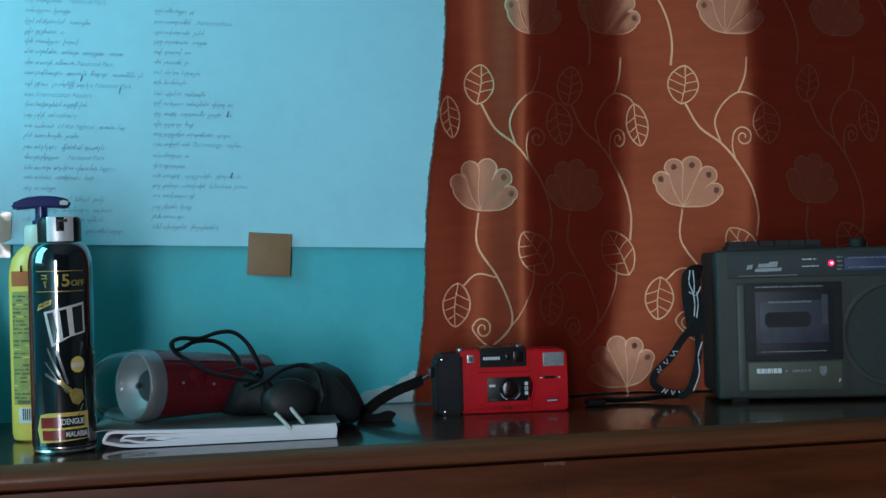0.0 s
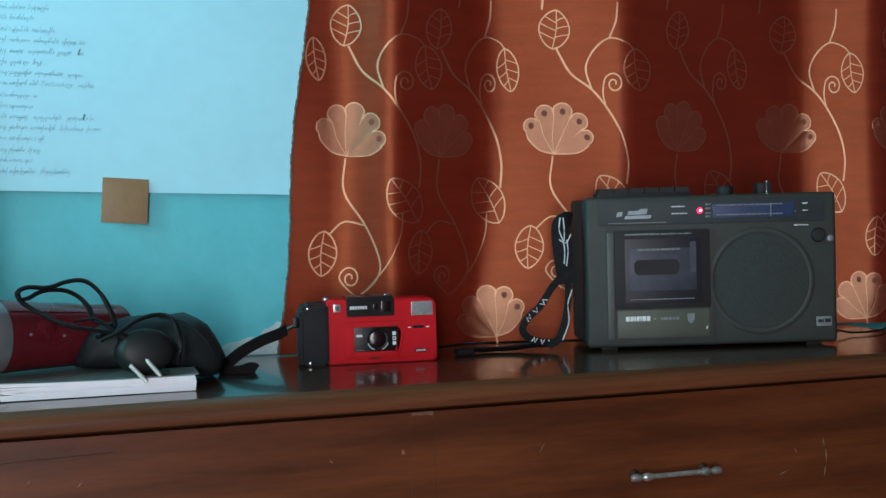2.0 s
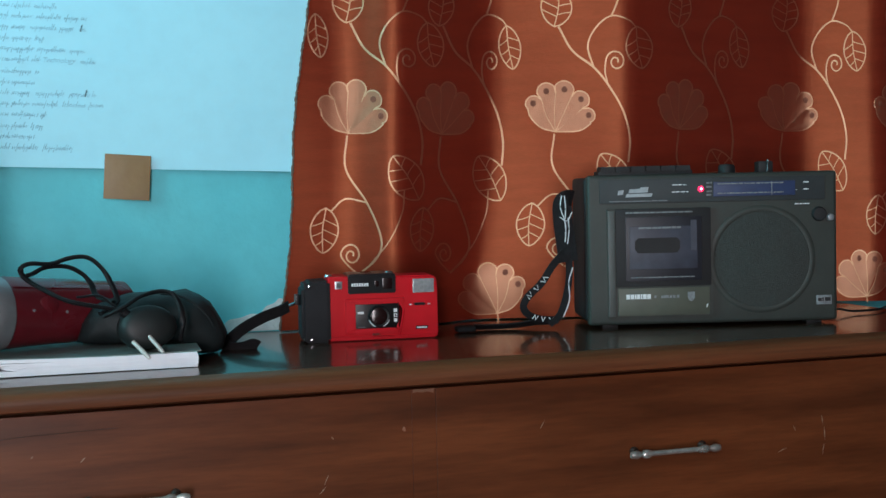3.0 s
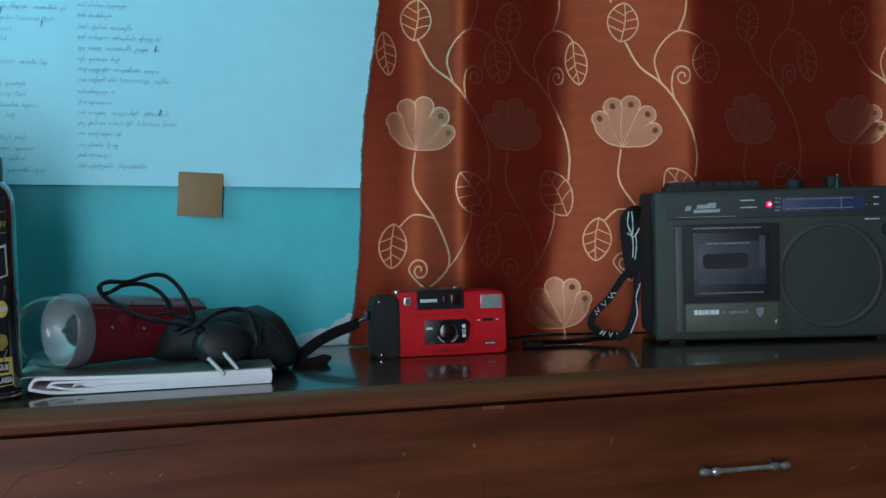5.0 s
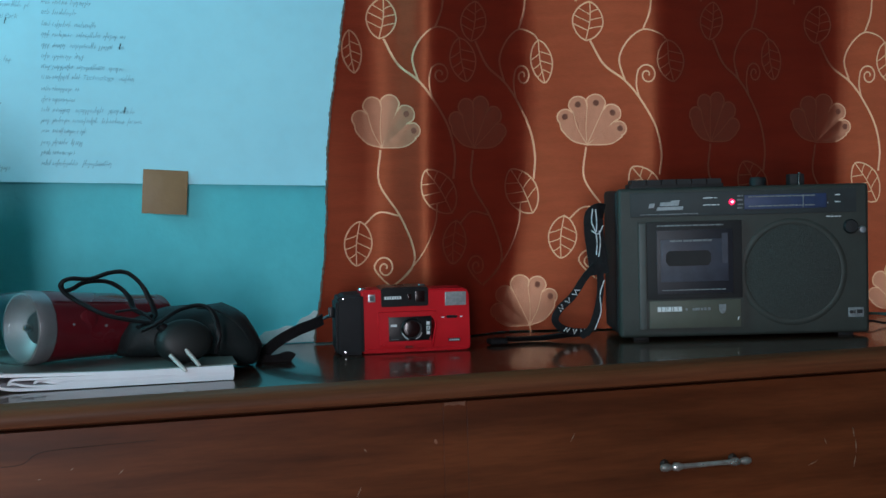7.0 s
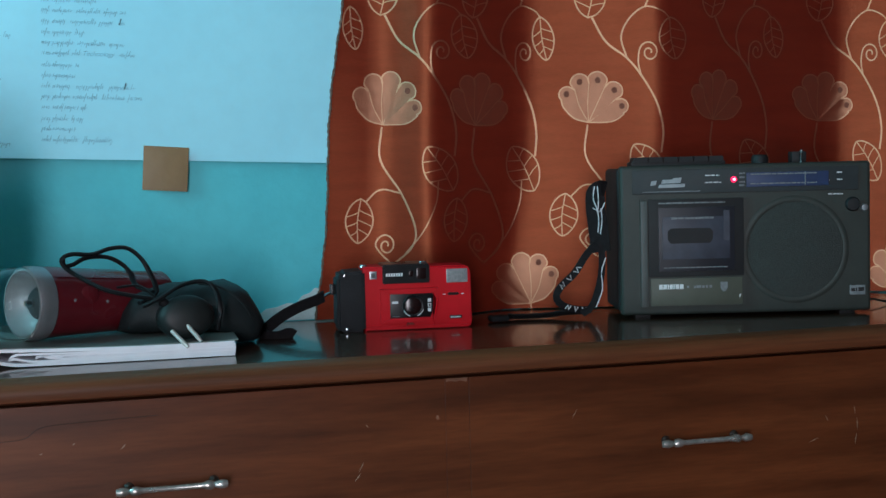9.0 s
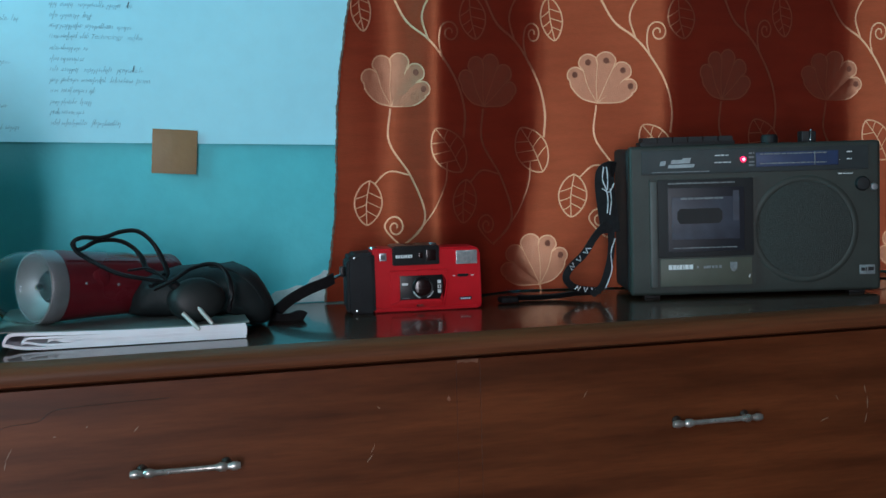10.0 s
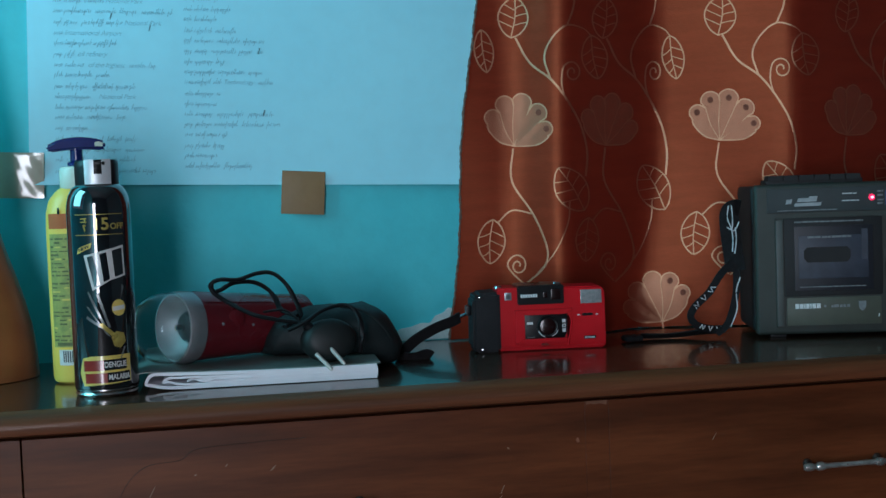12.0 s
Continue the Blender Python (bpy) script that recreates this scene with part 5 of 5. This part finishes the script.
# ---- torch ----
def torch():
    zc = 0.8480
    t = thing("torch", pose(-0.2065, -0.1840, zc, 0, -86.6, 33), "dark red plastic torch with clear dome and silver bezel", "torch")
    # local z runs from the body towards the dome
    part("body", lathe([(0, -0.134), (0.0220, -0.133), (0.0262, -0.128), (0.0270, -0.090), (0.0280, -0.060), (0.0292, -0.030), (0.0306, -0.006), (0.0312, 0.0)], 56), TORCHRED, t)
    part("bezel", lathe([(0.0308, -0.0065), (0.0317, -0.0055), (0.0322, 0.002), (0.0319, 0.0065), (0.0306, 0.0100), (0.0285, 0.0102)], 56), mat("satin_bezel_plastic", (0.30, 0.32, 0.33), (0.25, 0.27, 0.28), 0.36, 0.6, scale=40), t, "satin silver bezel ring")
    part("reflector", lathe([(0.0285, 0.0100), (0.0265, 0.0035), (0.0225, -0.0035), (0.0160, -0.0090), (0.0090, -0.0120), (0, -0.0122)], 48), mat("dull_grey_reflector", (0.21, 0.235, 0.24), (0.17, 0.19, 0.195), 0.5, 0.3, scale=60), t, "dished dull silver reflector")
    part("lamp_holder", lathe([(0.0125, -0.0115), (0.0138, -0.0040), (0.0115, -0.0015), (0.0060, -0.0010), (0, -0.0008)], 32), mat("grey_lamp_cup", (0.035, 0.045, 0.047), (0.025, 0.033, 0.035), 0.5, 0.1, scale=60), t)
    part("bulb", lathe([(0, 0.0080), (0.0022, 0.0072), (0.0034, 0.0050), (0.0030, 0.0000), (0, -0.0010)], 20), CHROME, t)
    dome = [(0.0312, 0.007), (0.0315, 0.016), (0.0300, 0.027), (0.0262, 0.035), (0.0195, 0.0415), (0.0100, 0.0455), (0, 0.0468)]
    inner = [(r * 0.955, z - 0.0012 if r > 0 else z - 0.0014) for r, z in dome]
    d = part("dome", lathe(inner + dome[::-1], 56), GLASS, t, "clear plastic dome", recalc=False)
    d.visible_shadow = False
    for k in (0, 1):
        part("stud", lathe([(0, 0.0008), (0.0011, 0.0006), (0.0014, 0.0)], 14, pose(0.0035 - k * 0.002, -0.0294 + 0.0012 * k, -0.0230 - 0.0325 * k, 90, 0, 0)), PRINTDIM, t, "pale round stud")
    part("switch", lathe([(0, 0.0012), (0.0070, 0.0010), (0.0085, 0.0)], 28, pose(0.0075, -0.0278, -0.038, 85, 16, 0)), TORCHRED, t)
    part("top_panel", lathe([(0.0262, -0.090), (0.0284, -0.080), (0.0298, -0.040), (0.0316, -0.012), (0.0300, -0.006)], 20, a0=-42, a1=42), TORCHRED, t)
    return t


torch()


# ---- pouch ----
def pouch():
    bm = bmesh.new()
    rings = []
    n = 32
    spec = ((-0.134, 0.018, 0.829, 0.012), (-0.126, 0.027, 0.832, 0.0175), (-0.112, 0.032, 0.834, 0.020), (-0.095, 0.036, 0.8355, 0.0215), (-0.075, 0.038, 0.8365, 0.0222), (-0.060, 0.039, 0.8355, 0.0215), (-0.045, 0.039, 0.8330, 0.0255),
            (-0.034, 0.038, 0.8290, 0.0255), (-0.026, 0.036, 0.8245, 0.0228), (-0.020, 0.033, 0.8195, 0.0182), (-0.015, 0.028, 0.8150, 0.0138), (-0.011, 0.017, 0.8110, 0.0090))
    for x, ry, zc, rz in spec:
        ring = []
        for i in range(n):
            a = 2 * math.pi * i / n
            c, s = math.cos(a), math.sin(a)
            k = 1 + 0.04 * math.sin(x * 170 + a * 3)
            ring.append(bm.verts.new((x + 0.004 * s, -0.150 + ry * math.copysign(abs(c) ** 0.75, c) * k, max(zc + rz * math.copysign(abs(s) ** 0.7, s) * k, 0.8006 if x > -0.036 else 0.8142))))
        rings.append(ring)
    for p, q in zip(rings, rings[1:]):
        for i in range(n):
            bm.faces.new((p[i], p[(i + 1) % n], q[(i + 1) % n], q[i]))
    bm.faces.new(rings[0][::-1])
    bm.faces.new(rings[-1])
    bmesh.ops.subdivide_edges(bm, edges=bm.edges[:], cuts=1, smooth=0.6, use_grid_fill=True)
    p = thing("pouch", pose(0, 0, 0), "soft black vinyl pouch slumped over the notebook's end", "pouch")
    part("shell", bm, POUCH, p)
    seam = [(-0.066, -0.178, 0.8580), (-0.052, -0.183, 0.8560), (-0.040, -0.186, 0.8500), (-0.030, -0.186, 0.8405), (-0.022, -0.183, 0.8280), (-0.017, -0.177, 0.8110)]
    part("piping", sweep(smooth_path(seam, 6), circle(0.0011, 8)), POUCH, p, "raised piped seam")


pouch()


# ---- mains plug and its looped cable ----
def spot(px, py, y=-0.19):
    """Place on the upright plane of the cable loops, from its drawing in tenths of a unit."""
    return (-0.2432 + px * 0.000482 + (y + 0.19) * 0.06, y, 0.8790 - (py - 440) * 0.00049 - (px - 60) * 0.00003 - (y + 0.19) * 0.125)


plug = thing("mains_plug", pose(0, 0, 0), "black two-pin plug with looped cable, lying on the pouch", "plug")
loops = ([spot(262, 500, -0.216), spot(290, 478, -0.200), spot(278, 440, -0.190), spot(262, 415, -0.186), spot(240, 400, -0.184), spot(212, 402, -0.186), spot(180, 414, -0.192), spot(148, 415, -0.198), spot(132, 424, -0.200), spot(138, 440, -0.203), spot(165, 458, -0.212), spot(205, 478, -0.222), spot(240, 486, -0.224), spot(285, 492, -0.222)],
         [spot(285, 480, -0.212), spot(256, 468, -0.196), spot(246, 446, -0.186), spot(230, 428, -0.182), spot(205, 417, -0.184), spot(172, 420, -0.192), spot(150, 433, -0.200), spot(140, 437, -0.203)],
         [spot(268, 506, -0.224), spot(300, 490, -0.226), spot(330, 470, -0.218), spot(362, 460, -0.210), spot(385, 464, -0.212), spot(398, 485, -0.218), spot(401, 515, -0.222), spot(396, 545, -0.222)],
         [spot(225, 474, -0.224), spot(260, 470, -0.222), spot(280, 482, -0.224), spot(300, 498, -0.226)])
for k, pts in enumerate(loops):
    part("cable", sweep(smooth_path(pts, 8), circle(0.0021 if k < 3 else 0.0012, 8, 1.25, 0.9)), CABLE, plug)


def plug_body():
    """A squat rounded moulding with a flattened front, pins side by side below."""
    x, y, z = spot(316, 548, -0.232)
    own = lathe([(0, -0.0145), (0.0150, -0.0135), (0.0205, -0.0105), (0.0228, -0.0050), (0.0225, 0.0030), (0.0200, 0.0085), (0.0150, 0.0115), (0, 0.0125)], 36)
    own.transform(pose(x + 0.0125, y + 0.0125, z + 0.0100, 78, 0, 8) @ Matrix.Diagonal((1.08, 0.82, 0.95, 1)))
    return own


part("plug_body", plug_body(), mat("grey_black_plug_rubber", (0.010, 0.013, 0.0125), (0.007, 0.009, 0.009), 0.55, scale=60), plug, "squat rounded dark plug body")
part("cable_collar", sweep(smooth_path([spot(300, 496, -0.224), spot(312, 506, -0.223), spot(322, 518, -0.222)], 4), circle(0.0042, 12)), CABLE, plug)
for a, b in ((spot(316, 548, -0.232), spot(343, 576, -0.241)), (spot(341, 536, -0.230), spot(366, 566, -0.239))):
    part("pin", sweep(smooth_path([a, [(p + q) / 2 for p, q in zip(a, b)], b], 3), circle(0.0019, 12), taper=lambda t: 1.0 if t < 0.9 else 0.75), PIN, plug, "round metal pin")
